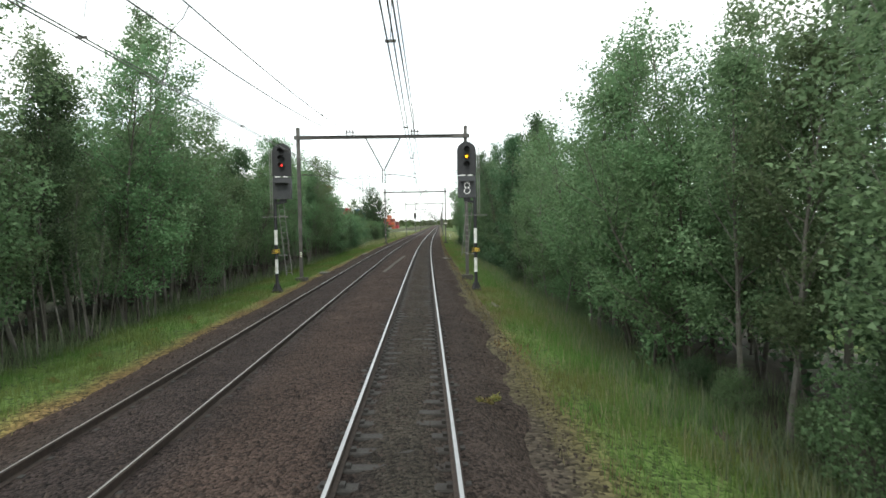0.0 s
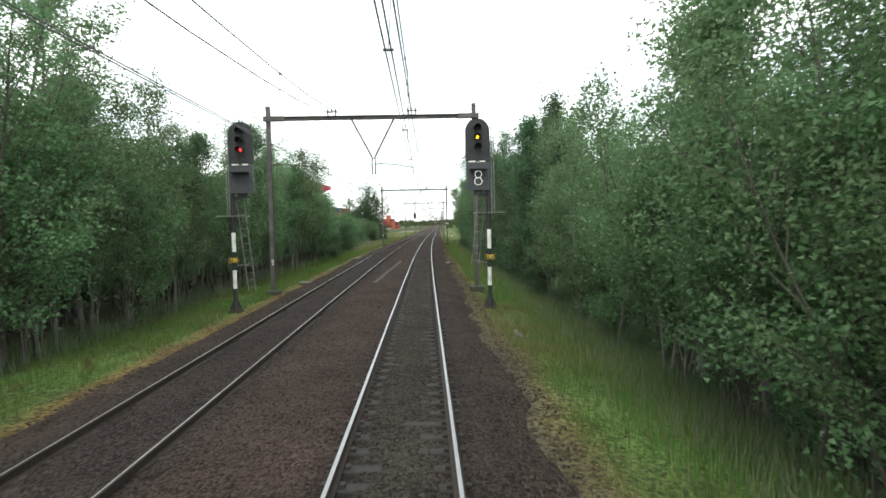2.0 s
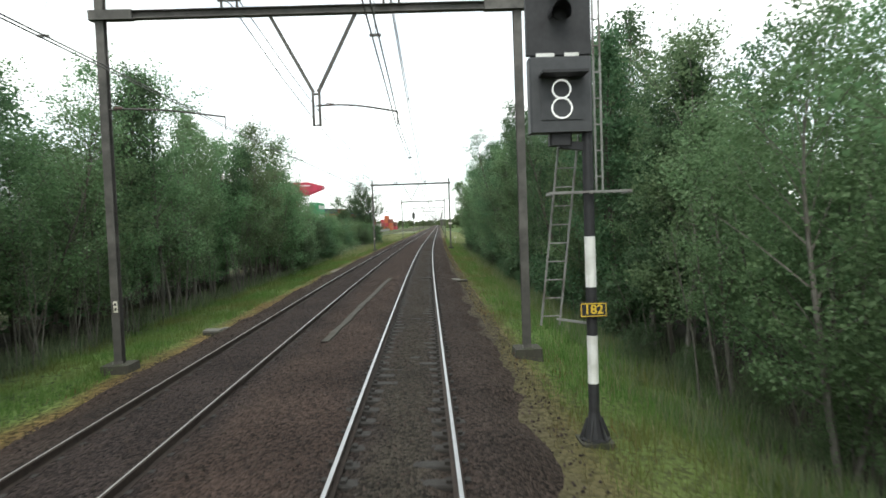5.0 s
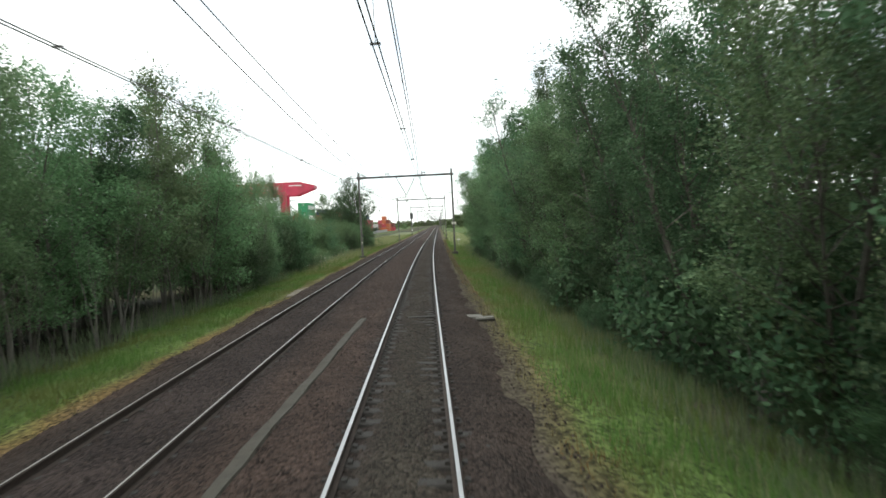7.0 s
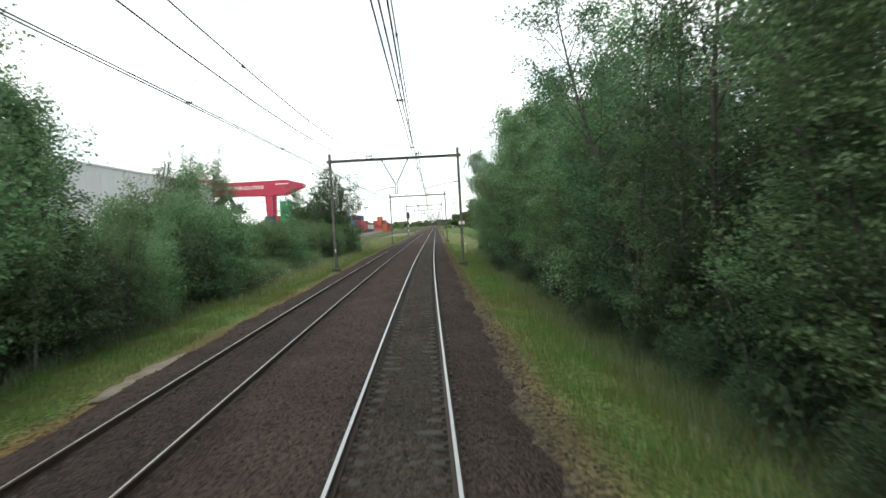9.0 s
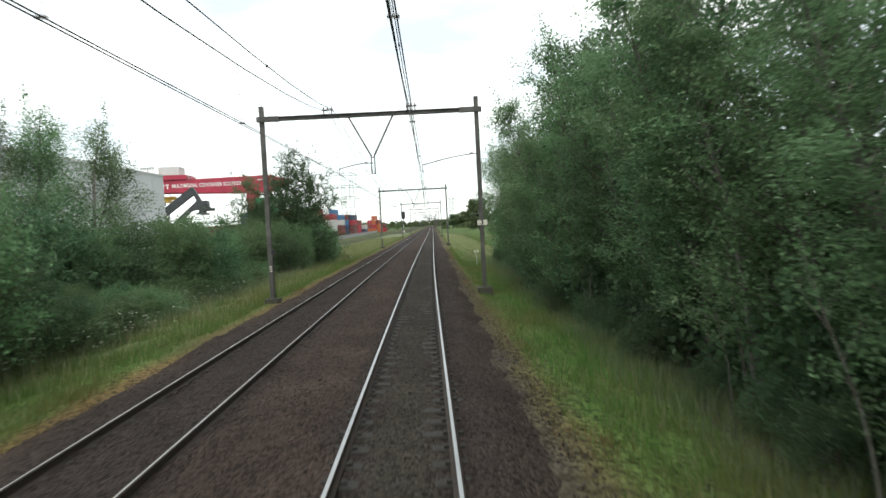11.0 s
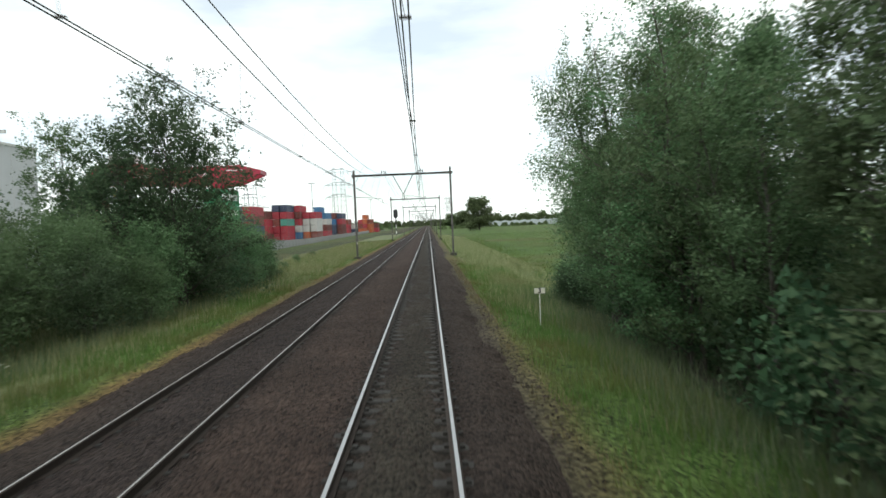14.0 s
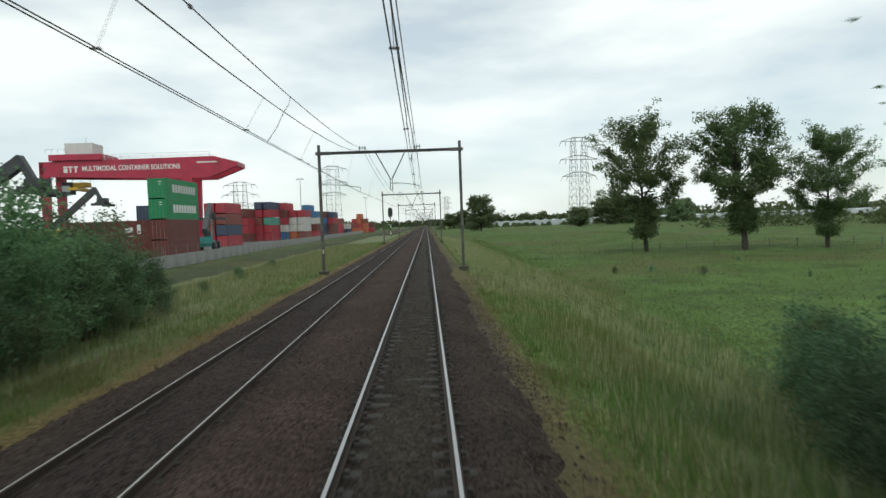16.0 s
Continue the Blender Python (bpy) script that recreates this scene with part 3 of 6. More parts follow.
def make_portal(from_strut):
    """A steel portal over both tracks. Its origin lies on the first track's axis; from_strut: the first track's wire is held from the middle strut."""
    p = thing("catenary_portal", "grey-brown steel catenary portal spanning both railway tracks", "catenary portal", "catenary portals along the line")
    for u in (U_L, U_R):
        mast = part("mast", h_mast(Z_BAR + 0.62 + 0.32), M_MAST, p)
        mast.location = (u, 0, -0.32)
        base = part("concrete_base", Shape().box((0, 0, -0.2), (0.74, 0.8, 0.46), taper=0.9, edge=0.04), M_BLOCK, p, "mossy concrete foundation block")
        base.location = (u, 0, -0.32)
        for k in (-0.12, 0.12):
            bolt = part("bolt", Shape().tube([(k, -0.13, -0.02), (k, -0.13, 0.1)], 0.014, 6), M_GALV, base)
    plate = part("mast_plate", Shape().box((0, 0, 0), (0.1, 0.012, 0.28)), M_SIGNW, p, "small cream enamel plate")
    plate.location = (U_L + 0.02, -0.118, 1.15)
    for k in range(2):
        part("plate_bar", Shape().box((0, -0.009, 0.06 - 0.12 * k), (0.05, 0.006, 0.07)), M_INK, plate)
    bar = Shape()
    y = -0.06
    bar.slab([(y + a, Z_BAR + b) for a, b in i_outline(0.20, 0.20, 0.016)], 0, U_L - 0.25, U_R + 0.25)
    part("crossbar", bar, M_MAST, p)
    for u, d in ((U_L, 1), (U_R, -1)):
        part("sleeve", Shape().box((u + d * 0.3, y - 0.005, Z_BAR), (1.05, 0.24, 0.235), edge=0.02), M_MAST, p)
    mid = -2.14
    strut = Shape()
    strut.beam((mid - 1.06, y, Z_BAR - 0.08), (mid - 0.06, y, 6.3), 0.07, 0.08)
    strut.beam((mid + 1.06, y, Z_BAR - 0.08), (mid + 0.06, y, 6.3), 0.07, 0.08)
    for k in (-0.08, 0.08):
        strut.beam((mid + k, y, 6.34), (mid + k, y, 5.46), 0.055, 0.06)
    strut.box((mid, y, 5.48), (0.14, 0.05, 0.03))
    strut.box((mid, y, 6.25), (0.16, 0.05, 0.05))
    part("middle_strut", strut, M_MAST, p)
    for c in (-0.19, -4.17):
        fr = Shape()
        for k in (-0.19, 0.19):
            fr.beam((c + k, y, Z_BAR + 0.1), (c + k, y, Z_BAR + 0.3), 0.05, 0.05)
        fr.beam((c - 0.28, y, Z_BAR + 0.3), (c + 0.28, y, Z_BAR + 0.3), 0.05, 0.05)
        cradle = part("insulator_cradle", fr, M_MAST, p)
        for k in (-0.19, 0.0, 0.19):
            ins = Shape()
            insulator(ins, (c + k, y, Z_BAR + 0.31), 2, 0.06)
            part("insulator", ins, M_CERAMIC, cradle)
    # the arms that hold the contact wires aside
    w0, w1 = (-0.14, -4.40) if from_strut else (0.21, -3.78)
    arms = ((mid, 5.96, w0), (U_L, 6.02, w1)) if from_strut else ((U_R, 6.20, w0), (mid, 5.98, w1))
    for root, zr, tip in arms:
        d = 1 if tip > root else -1
        arm = Shape()
        pts = [(root + (tip - root) * k, y, zr + (5.76 - zr) * k + 0.10 * math.sin(math.pi * k) * (1 - 0.4 * k)) for k in (0, 0.15, 0.3, 0.5, 0.7, 0.85, 1)]
        arm.tube(pts, 0.024, 5)
        arm.tube([pts[-1], (tip, y, 5.42)], 0.016, 5)
        a = part("registration_arm", arm, M_MAST, p)
        ins = Shape()
        for k in range(4):
            q = root + d * (0.25 + 0.05 * k)
            ins.tube([(q, y, zr + 0.03), (q + d * 0.03, y, zr + 0.03)], 0.05, 8, 0.03)
        part("insulator", ins, M_CERAMIC, a)
    return p


portal_a, portal_b = make_portal(True), make_portal(False)
for i, s in enumerate(PORTALS):
    src = portal_a if i % 2 == 0 else portal_b
    m = on_line(s, float(np.interp(s, SHIFT_S, SHIFT_U)), 0)
    if i < 2:
        src.matrix_basis = m
    else:
        copy_thing(src, m)


# ---- wires ----
STOPS = [PORTALS[0] - 69] + PORTALS[:12]


def span_of(s):
    k = min(max(sum(1 for x in STOPS if x <= s) - 1, 0), len(STOPS) - 2)
    return k, (s - STOPS[k]) / (STOPS[k + 1] - STOPS[k])


def contact_at(s, left, off=0.0):
    """The contact wires zigzag over the leaning track."""
    k, q = span_of(s)
    even, odd, h = (-4.463, -3.646, 5.497) if left else (-0.406, 0.19, 5.385)
    a, b = (odd, even) if k % 2 == 0 else (even, odd)
    v = a + (b - a) * q + off
    if left:
        lean, mid = (float(x) for x in side_cant(s))
        return at(s, v + h * math.sin(lean), mid + h)
    lean = float(cant(s))
    return at(s, v * math.cos(lean) + h * math.sin(lean), h * math.cos(lean) - v * math.sin(lean))


HUNG = {(True, "messenger_wire"): (-4.146, 0.37, 8.366, 2.079, 0.156), (True, "feeder_wire"): (-3.93, 0.424, 8.441, 1.71, 0.107),
        (False, "messenger_wire"): (-0.237, 0.145, 8.511, 2.543, 0.012), (False, "feeder_wire"): (-0.22, 0.056, 8.626, 1.37, 0.035)}


def hung_at(s, left, name):
    """A wire that sags from portal to portal."""
    _, q = span_of(s)
    u0, swing, z0, low, drift = HUNG[left, name]
    sag = 4 * q * (1 - q)
    lean = float(side_cant(s)[0]) if left else float(cant(s))
    sh = float(np.interp(s, SHIFT_S, SHIFT_U))
    u = u0 + sh + (swing + drift * (min(s, 180) - 80) / 60 + 5 * math.sin(lean) - sh) * sag
    return at(s, u, z0 - low * sag + 0.15 * (1 - sag) ** 4)


def wire_run(left):
    line = thing("overhead_line", "dark overhead contact line with droppers above the track", "overhead line", "overhead lines")
    marks = [a + (b - a) * t / 14 for a, b in zip(STOPS, STOPS[1:]) for t in range(14)] + [STOPS[-1]]
    for off in (-0.042, 0.042):
        part("contact_wire", Shape().tube([contact_at(s, left, off) for s in marks], 0.0105, 5), M_WIRE, line)
    for name, r in (("messenger_wire", 0.0145), ("feeder_wire", 0.0135)):
        part(name, Shape().tube([hung_at(s, left, name) for s in marks], r, 5), M_WIRE, line)
    for a, b in zip(STOPS[:6], STOPS[1:7]):
        for t in range(1, 9):
            s = a + (b - a) * t / 9
            low = contact_at(s, left)
            d = Shape()
            d.tube([hung_at(s, left, "messenger_wire"), low], 0.0045, 4)
            d.box(low + Vector((0, 0, 0.012)), (0.15, 0.03, 0.034))
            part("dropper", d, M_WIRE, line)
            if t % 3 == 1:
                c = hung_at(s + 2, left, "feeder_wire")
                part("clamp", Shape().box(c, (0.05, 0.12, 0.06)), M_WIRE, line)
    for s in ((14.3, 151.6) if left else (29.0, 158.0)):
        top, mid, low = hung_at(s, left, "feeder_wire"), hung_at(s, left, "messenger_wire"), contact_at(s, left)
        bow = Vector((0.05, 0, 0))
        part("jumper", Shape().tube([top, top.lerp(mid, 0.5) + bow, mid, mid.lerp(low, 0.5) + bow, low], 0.010, 4), M_WIRE, line)


wire_run(False)
wire_run(True)


# ---- signals ----
def ring_outline(w, h, n=10):
    """A shield with a round top: x and z."""
    r = w / 2
    return [(-r, 0), (r, 0)] + [(r * math.cos(math.pi * k / n), h - r + r * math.sin(math.pi * k / n)) for k in range(n + 1)]


def make_signal(lit, number, digit, side, m, label):
    """A colour-light signal on a banded post. side: where the heads hang from the post's axis."""
    p = thing("railway_signal", label, "railway signal", "signals beside the tracks", m=m)
    part("footing", Shape().box((0, 0, -0.15), (0.5, 0.5, 0.34), edge=0.03), M_BLOCK, p)
    cone = Shape()
    cone.tube([(0, 0, 0.02), (0, 0, 0.05)], 0.24, 10)
    cone.tube([(0, 0, 0.05), (0, 0, 0.45)], 0.17, 10, 0.085)
    for k in range(6):
        a = k * math.pi / 3
        cone.beam((0.22 * math.cos(a), 0.22 * math.sin(a), 0.05), (0.10 * math.cos(a), 0.10 * math.sin(a), 0.36), 0.02, 0.05)
    part("foot", cone, M_BLACK, p)
    z = 0.45
    for hgt, paint in ((0.45, M_BLACK), (0.75, M_WHITE), (0.75, M_BLACK), (0.78, M_WHITE), (1.9, M_BLACK)):
        band = part("post_band", Shape().tube([(0, 0, z), (0, 0, z + hgt)], 0.085, 12, cap=True), paint, p, smooth=False)
        z += hgt
    plate = part("number_plate", Shape().box((0, -0.11, 2.06), (0.42, 0.02, 0.23), edge=0.0), M_BLACK, p, "black plate with yellow numerals")
    rim = Shape()
    for a, b in (((-0.19, 1.965), (0.19, 1.965)), ((-0.19, 2.155), (0.19, 2.155)), ((-0.19, 1.965), (-0.19, 2.155)), ((0.19, 1.965), (0.19, 2.155))):
        rim.beam((a[0], -0.123, a[1]), (b[0], -0.123, b[1]), 0.012, 0.012)
    part("rim", rim, M_YELLOW, plate)
    words(number, 0.2, M_YELLOW, plate, pose(0, -0.124, 2.06) @ FACING, bold=0.003)
    stand = Shape()
    for k in range(5):
        stand.beam((-0.62, -0.16 + 0.09 * k, 3.86), (0.62, -0.16 + 0.09 * k, 3.86), 0.025, 0.03)
    for k in (-0.6, 0, 0.6):
        stand.beam((k, -0.2, 3.84), (k, 0.24, 3.84), 0.03, 0.03)
    part("platform", stand, M_GALV, p, "narrow galvanised service platform")
    lad = Shape()
    back = side
    low = 0.75 if side > 0 else 1.75
    rungs = int((5.0 - low) / 0.29)
    for k in (-0.15, 0.15):
        lad.beam((back * 0.55 + k, 0.5, low), (back * 0.2 + k, 0.22, 5.0), 0.028, 0.04)
    for j in range(rungs):
        q = (j + 0.5) / rungs
        c, d, h = back * (0.55 - 0.35 * q), 0.5 - 0.28 * q, low + (5.0 - low) * q
        lad.beam((c - 0.15, d, h), (c + 0.15, d, h), 0.02, 0.02)
    lad.beam((0, 0.05, 1.82), (back * 0.45, 0.46, 1.85), 0.035, 0.035)
    part("ladder", lad, M_GALV, p)
    rail = Shape()
    for k in (0.0, 0.10):
        rail.beam((-side * (0.15 + k), 0.1, 3.86), (-side * (0.15 + k), 0.1, 7.4), 0.028, 0.028)
    for j in range(9):
        rail.beam((-side * 0.15, 0.1, 4.1 + 0.4 * j), (-side * 0.25, 0.1, 4.1 + 0.4 * j), 0.02, 0.02)
    part("guard_rail", rail, M_GALV, p)
    hx = side * 0.41
    lower = part("indicator_box", Shape().box((hx, 0, 5.33), (0.94, 0.3, 1.12), edge=0.03), M_SHADE, p, "dark grey speed indicator box")
    part("box_hood", Shape().slab([(hx - 0.34, 5.62), (hx + 0.34, 5.62), (hx + 0.34, 5.58), (hx - 0.34, 5.58)], 1, -0.5, -0.15), M_BLACK, lower)
    part("window", Shape().box((hx, -0.158, 5.26), (0.62, 0.014, 0.62)), M_SHADE, lower)
    if digit:
        dig = Shape()
        for cz, r in ((5.40, 0.135), (5.12, 0.15)):
            n = 20
            dig.tube([(hx + r * math.cos(2 * math.pi * k / n), -0.172, cz + r * math.sin(2 * math.pi * k / n)) for k in range(n + 1)], 0.015, 6, cap=False)
        part("lit_digit", dig, lamp_glow("digit_light", (0.8, 0.8, 0.78), 0.42), lower, "white lit figure 8")
    neck = Shape()
    neck.box((hx, 0.03, 4.72), (0.34, 0.2, 0.28), edge=0.03)
    neck.beam((hx, 0.03, 4.6), (0, 0.03, 4.55), 0.12, 0.12)
    neck.beam((0, 0.06, 4.2), (0, 0.06, 7.0), 0.1, 0.1)
    part("bracket", neck, M_BLACK, p)
    head = part("signal_head", Shape().slab([(hx + a, 5.94 + b) for a, b in ring_outline(0.98, 1.72)], 1, -0.06, 0.05), M_BLACK, p, "black shield with a rounded top")
    part("case", Shape().box((hx, 0.14, 6.7), (0.5, 0.18, 1.2), edge=0.04), M_BLACK, head)
    for k, zz in enumerate((7.28, 6.90, 6.52)):
        hood = Shape()
        n, r = 10, 0.15
        arc = [(math.cos(a), math.sin(a)) for a in [math.pi * (-0.1 + 1.2 * j / n) for j in range(n + 1)]]
        for rr in (r, r - 0.012):
            hood.v += [(hx + rr * a, -0.06, zz + rr * b) for a, b in arc] + [(hx + rr * a, -0.42 + 0.1 * (1 - b), zz + rr * b - 0.03) for a, b in arc]
        o = n + 1
        hood.f += [(j, j + 1, o + j + 1, o + j) for j in range(n)] + [(2 * o + j, 3 * o + j, 3 * o + j + 1, 2 * o + j + 1) for j in range(n)]
        hood.mi += [0] * (2 * n)
        part("hood", hood, M_BLACK, head)
        on = lit and lit[0] == k
        r = 0.065
        lens = Shape().tube([(hx, -0.062, zz), (hx, -0.085, zz)], r, 14)
        part("lens", lens, lit[1] if on else M_BLACK, head, lit[2] if on else "")
    for k in (-0.22, 0.18):
        part("tag", Shape().box((hx + k, -0.10, 5.92), (0.28 if k < 0 else 0.22, 0.01, 0.07)), M_WHITE, head, "white strip under the shield")
    return p


AMBER, RED = lamp_glow("amber_lamp", (1.0, 0.50, 0.02), 2.2), lamp_glow("red_lamp", (1.0, 0.06, 0.05), 1.0)
make_signal((1, AMBER, "lit amber lens"), "182", True, -1, on_line(35.99, 2.98, -0.52), "black and white banded railway signal showing amber and 8")
make_signal((2, RED, "lit red lens"), "180", False, 1, on_line(36.27, -7.42, -0.45), "black and white banded railway signal showing red")

far_sig = thing("railway_signal", "distant oval-headed signal on a black and white post", "railway signal", "signals beside the tracks", m=on_line(325, -10.3, -0.6))
z = 0.0
for hgt, paint in ((0.6, M_BLACK), (1.0, M_WHITE), (1.0, M_BLACK), (1.0, M_WHITE), (2.4, M_BLACK)):
    part("post_band", Shape().tube([(0, 0, z), (0, 0, z + hgt)], 0.13, 8), paint, far_sig)
    z += hgt
for k, (w, h, y, mt) in enumerate(((1.5, 3.0, 0.0, M_WHITE), (1.36, 2.86, -0.03, M_BLACK))):
    oval = [(w / 2 * math.cos(a), 7.3 + (h - w) / 2 * (1 if math.sin(a) > 0 else -1) + w / 2 * math.sin(a)) for a in [2 * math.pi * (j + 0.5) / 20 for j in range(20)]]
    part("backboard" if k == 0 else "face", Shape().slab(oval, 1, y - 0.02, y + 0.02), mt, far_sig)


# ---- kilometre signs ----
def km_sign(m, w, label):
    p = thing("kilometre_sign", label, "sign", "kilometre signs", m=m)
    pl = part("sign_plate", Shape().box((0, 0, 0), (w, 0.015, w * 0.52), edge=0.0), M_SIGNW, p)
    rim = Shape()
    for a, b in (((-1, -1), (1, -1)), ((1, -1), (1, 1)), ((1, 1), (-1, 1)), ((-1, 1), (-1, -1))):
        rim.beam((a[0] * w / 2, -0.004, a[1] * w * 0.26), (b[0] * w / 2, -0.004, b[1] * w * 0.26), 0.012, 0.012)
    part("rim", rim, M_GALV, pl)
    words("3", w * 0.62, M_INK, pl, pose(0, -0.012, 0.0) @ FACING, "numeral", bold=0.008)
    return p


km = km_sign(on_line(111.6, U_R + 0.23, 2.86) @ pose(0, -0.13, 0), 0.49, "cream enamel sign with a black 3 on the mast")
part("clamp", Shape().box((0, 0.02, 0), (0.26, 0.03, 0.05)), M_GALV, km)
km2 = km_sign(on_line(133.5, 4.33, 0.43), 0.38, "small cream sign with a black 3 on a thin stake")
part("stake", Shape().tube([(0, 0.025, 0.08), (0, 0.025, -1.35)], 0.016, 6), M_WHITE, km2)


# ---- trees, shrubs and grass ----
def leaf_cloud(pts, size, rng, droop=0.0, name="crown", material=None):
    """One small folded leaf at each point."""
    n = len(pts)
    pts = np.asarray(pts)
    face = rng.normal(0, 1, (n, 3)) + np.array([0, 0, 0.7])
    face /= np.linalg.norm(face, axis=1, keepdims=True)
    d = np.cross(face, rng.normal(0, 1, (n, 3)))
    d /= np.linalg.norm(d, axis=1, keepdims=True) + 1e-9
    side = np.cross(face, d)
    ln = size * rng.uniform(0.7, 1.3, (n, 1))
    wd = ln * rng.uniform(0.36, 0.46, (n, 1))
    v = np.stack([pts + d * ln * 0.6, pts - d * ln * 0.4 + side * wd, pts - d * ln * 0.4 - side * wd], 1).reshape(-1, 3)
    me = bpy.data.meshes.new(name)
    me.vertices.add(3 * n)
    me.vertices.foreach_set("co", v.reshape(-1).astype(np.float32))
    me.loops.add(3 * n)
    me.loops.foreach_set("vertex_index", np.arange(3 * n, dtype=np.int32))
    me.polygons.add(n)
    me.polygons.foreach_set("loop_start", np.arange(0, 3 * n, 3, dtype=np.int32))
    me.polygons.foreach_set("loop_total", np.full(n, 3, dtype=np.int32))
    me.update(calc_edges=True)
    me.materials.append(material)
    return me


def bent(a, d, length, rng, n=5, lift=0.0, wob=0.12):
    """A crooked branch from a along d, that turns up by lift."""
    pts, p, d = [Vector(a)], Vector(a), Vector(d).normalized()
    for i in range(n):
        d = (d + Vector((rng.normal(0, wob), rng.normal(0, wob), rng.normal(0, wob) + lift))).normalized()
        p = p + d * (length / n)
        pts.append(p.copy())
    return pts


def along(pts, q):
    k = min(int(q * (len(pts) - 1)), len(pts) - 2)
    return pts[k].lerp(pts[k + 1], q * (len(pts) - 1) - k)


def make_tree(name, seed, height, spread, bare, leaves, leaf, bark, foliage, label, category="tree", group="", stems=1, r0=0.09,
              lift=0.10, rise=0.5, limbs=26, shape="egg", clump=0.22, droop=0.0, twigs=5, skirt=0, plumes=0.5, coarse=False):
    """A tree or shrub: one or more crooked stems, limbs, twigs, and leaves in clumps about the twigs."""
    rng = np.random.default_rng(seed)
    wood, spots = Shape(), []
    for st in range(stems):
        h = height * (1 if st == 0 else rng.uniform(0.6, 0.95))
        az = rng.uniform(0, 2 * math.pi)
        lean = 0.04 if stems == 1 else rng.uniform(0.05, 0.22)
        root = (0, 0, -0.15) if st == 0 else (rng.normal(0, 0.25), rng.normal(0, 0.25), -0.15)
        trunk = bent(root, (math.cos(az) * lean, math.sin(az) * lean, 1), h, rng, 6 if coarse else 9, lift=0.03, wob=0.045)
        wood.tube(trunk, r0 * (1 if st == 0 else 0.7), 4 if coarse else 6, 0.008)
        m = max(6, int(limbs / (1 if st == 0 else 1.6)))
        for i in range(m):
            q = bare + (0.98 - bare) * (i + rng.uniform(0, 0.8)) / m
            t = (q - bare) / (1 - bare)
            if shape == "egg":
                reach = spread * (0.35 + 0.75 * math.sin(math.pi * min(1, 0.12 + 0.86 * t)) ** 0.8) * (1.0 if t < 0.8 else 0.75)
            elif shape == "spire":
                reach = spread * (1.05 - 0.85 * t)
            elif shape == "dome":
                reach = spread * (0.55 + 0.6 * math.sin(math.pi * (0.25 + 0.65 * t)))
            else:
                reach = spread * (0.75 + 0.3 * math.sin(math.pi * t))
            a2 = i * 2.4 + rng.normal(0, 0.5)
            el = rise + 0.5 * t + rng.normal(0, 0.15)
            limb = bent(along(trunk, q), (math.cos(a2) * math.cos(el), math.sin(a2) * math.cos(el), math.sin(el)), reach * rng.uniform(0.75, 1.2), rng, 5, lift=lift)
            wood.tube([limb[0], limb[3], limb[-1]], max(0.008, r0 * 0.38 * (1 - 0.75 * t)), 3, 0.004, cap=False)
            spots += [(along(limb, x), 1.0) for x in (0.55, 0.75, 0.9, 1.0)]
            for j in range(twigs):
                w = 0.3 + 0.68 * (j + rng.uniform(0, 1)) / twigs
                a3 = a2 + rng.choice([-1, 1]) * rng.uniform(0.4, 1.3)
                tw = bent(along(limb, w), (math.cos(a3), math.sin(a3), rng.uniform(-0.1, 0.8) - droop), reach * rng.uniform(0.2, 0.42), rng, 3, lift=0.06 - droop * 0.5, wob=0.2)
                if not coarse and rng.uniform() < 0.1:
                    wood.tube([tw[0], tw[2], tw[3]], 0.006, 3, 0.003, cap=False)
                spots += [(along(tw, x), 0.8) for x in (0.35, 0.7, 1.0)]
            # thin upright shoots that stand out of the crown
            if t > 0.35 and rng.uniform() < plumes:
                sho = bent(limb[4], (rng.normal(0, 0.25), rng.normal(0, 0.25), 1), height * rng.uniform(0.06, 0.15), rng, 3, lift=0.1)
                wood.tube([sho[0], sho[3]], 0.007, 3, 0.003, cap=False)
                spots += [(along(sho, x), 0.42) for x in (0.2, 0.4, 0.55, 0.7, 0.85, 1.0)]
    for k in range(skirt):
        a2, zz = rng.uniform(0, 2 * math.pi), rng.uniform(0.13, bare + 0.1) * height
        limb = bent((0, 0, zz), (math.cos(a2), math.sin(a2), 0.5), spread * rng.uniform(0.2, 0.36), rng, 3)
        wood.tube(limb, 0.012, 3, 0.004, cap=False)
        spots += [(along(limb, x), 0.9) for x in (0.5, 0.8, 1.0)]
    base = np.array([tuple(p) for p, _ in spots])
    # uneven clumps: some twigs carry many leaves, some few
    loose = np.array([k for _, k in spots])
    weight = (rng.gamma(0.9, 1.0, len(base)) + 0.12) * loose * (1.0 if coarse and height < 5 else np.clip(1.35 - 0.75 * base[:, 2] / height, 0.3, 1.2))
    pick = rng.choice(len(base), leaves, p=weight / weight.sum())
    pts = base[pick] + np.clip(rng.normal(0, 1, (leaves, 3)), -1.7, 1.7) * clump * loose[pick][:, None] * np.array([1, 1, 0.8])
    if droop:
        pts[:, 2] -= np.abs(rng.normal(0, droop * 1.2, leaves))
    pts[:, 2] = np.maximum(pts[:, 2], 0.05)
    ob = thing(name, label, category, group)
    part("trunk", wood, bark, ob)
    part("crown", leaf_cloud(pts, leaf, rng, droop, material=foliage), None, ob)
    return ob


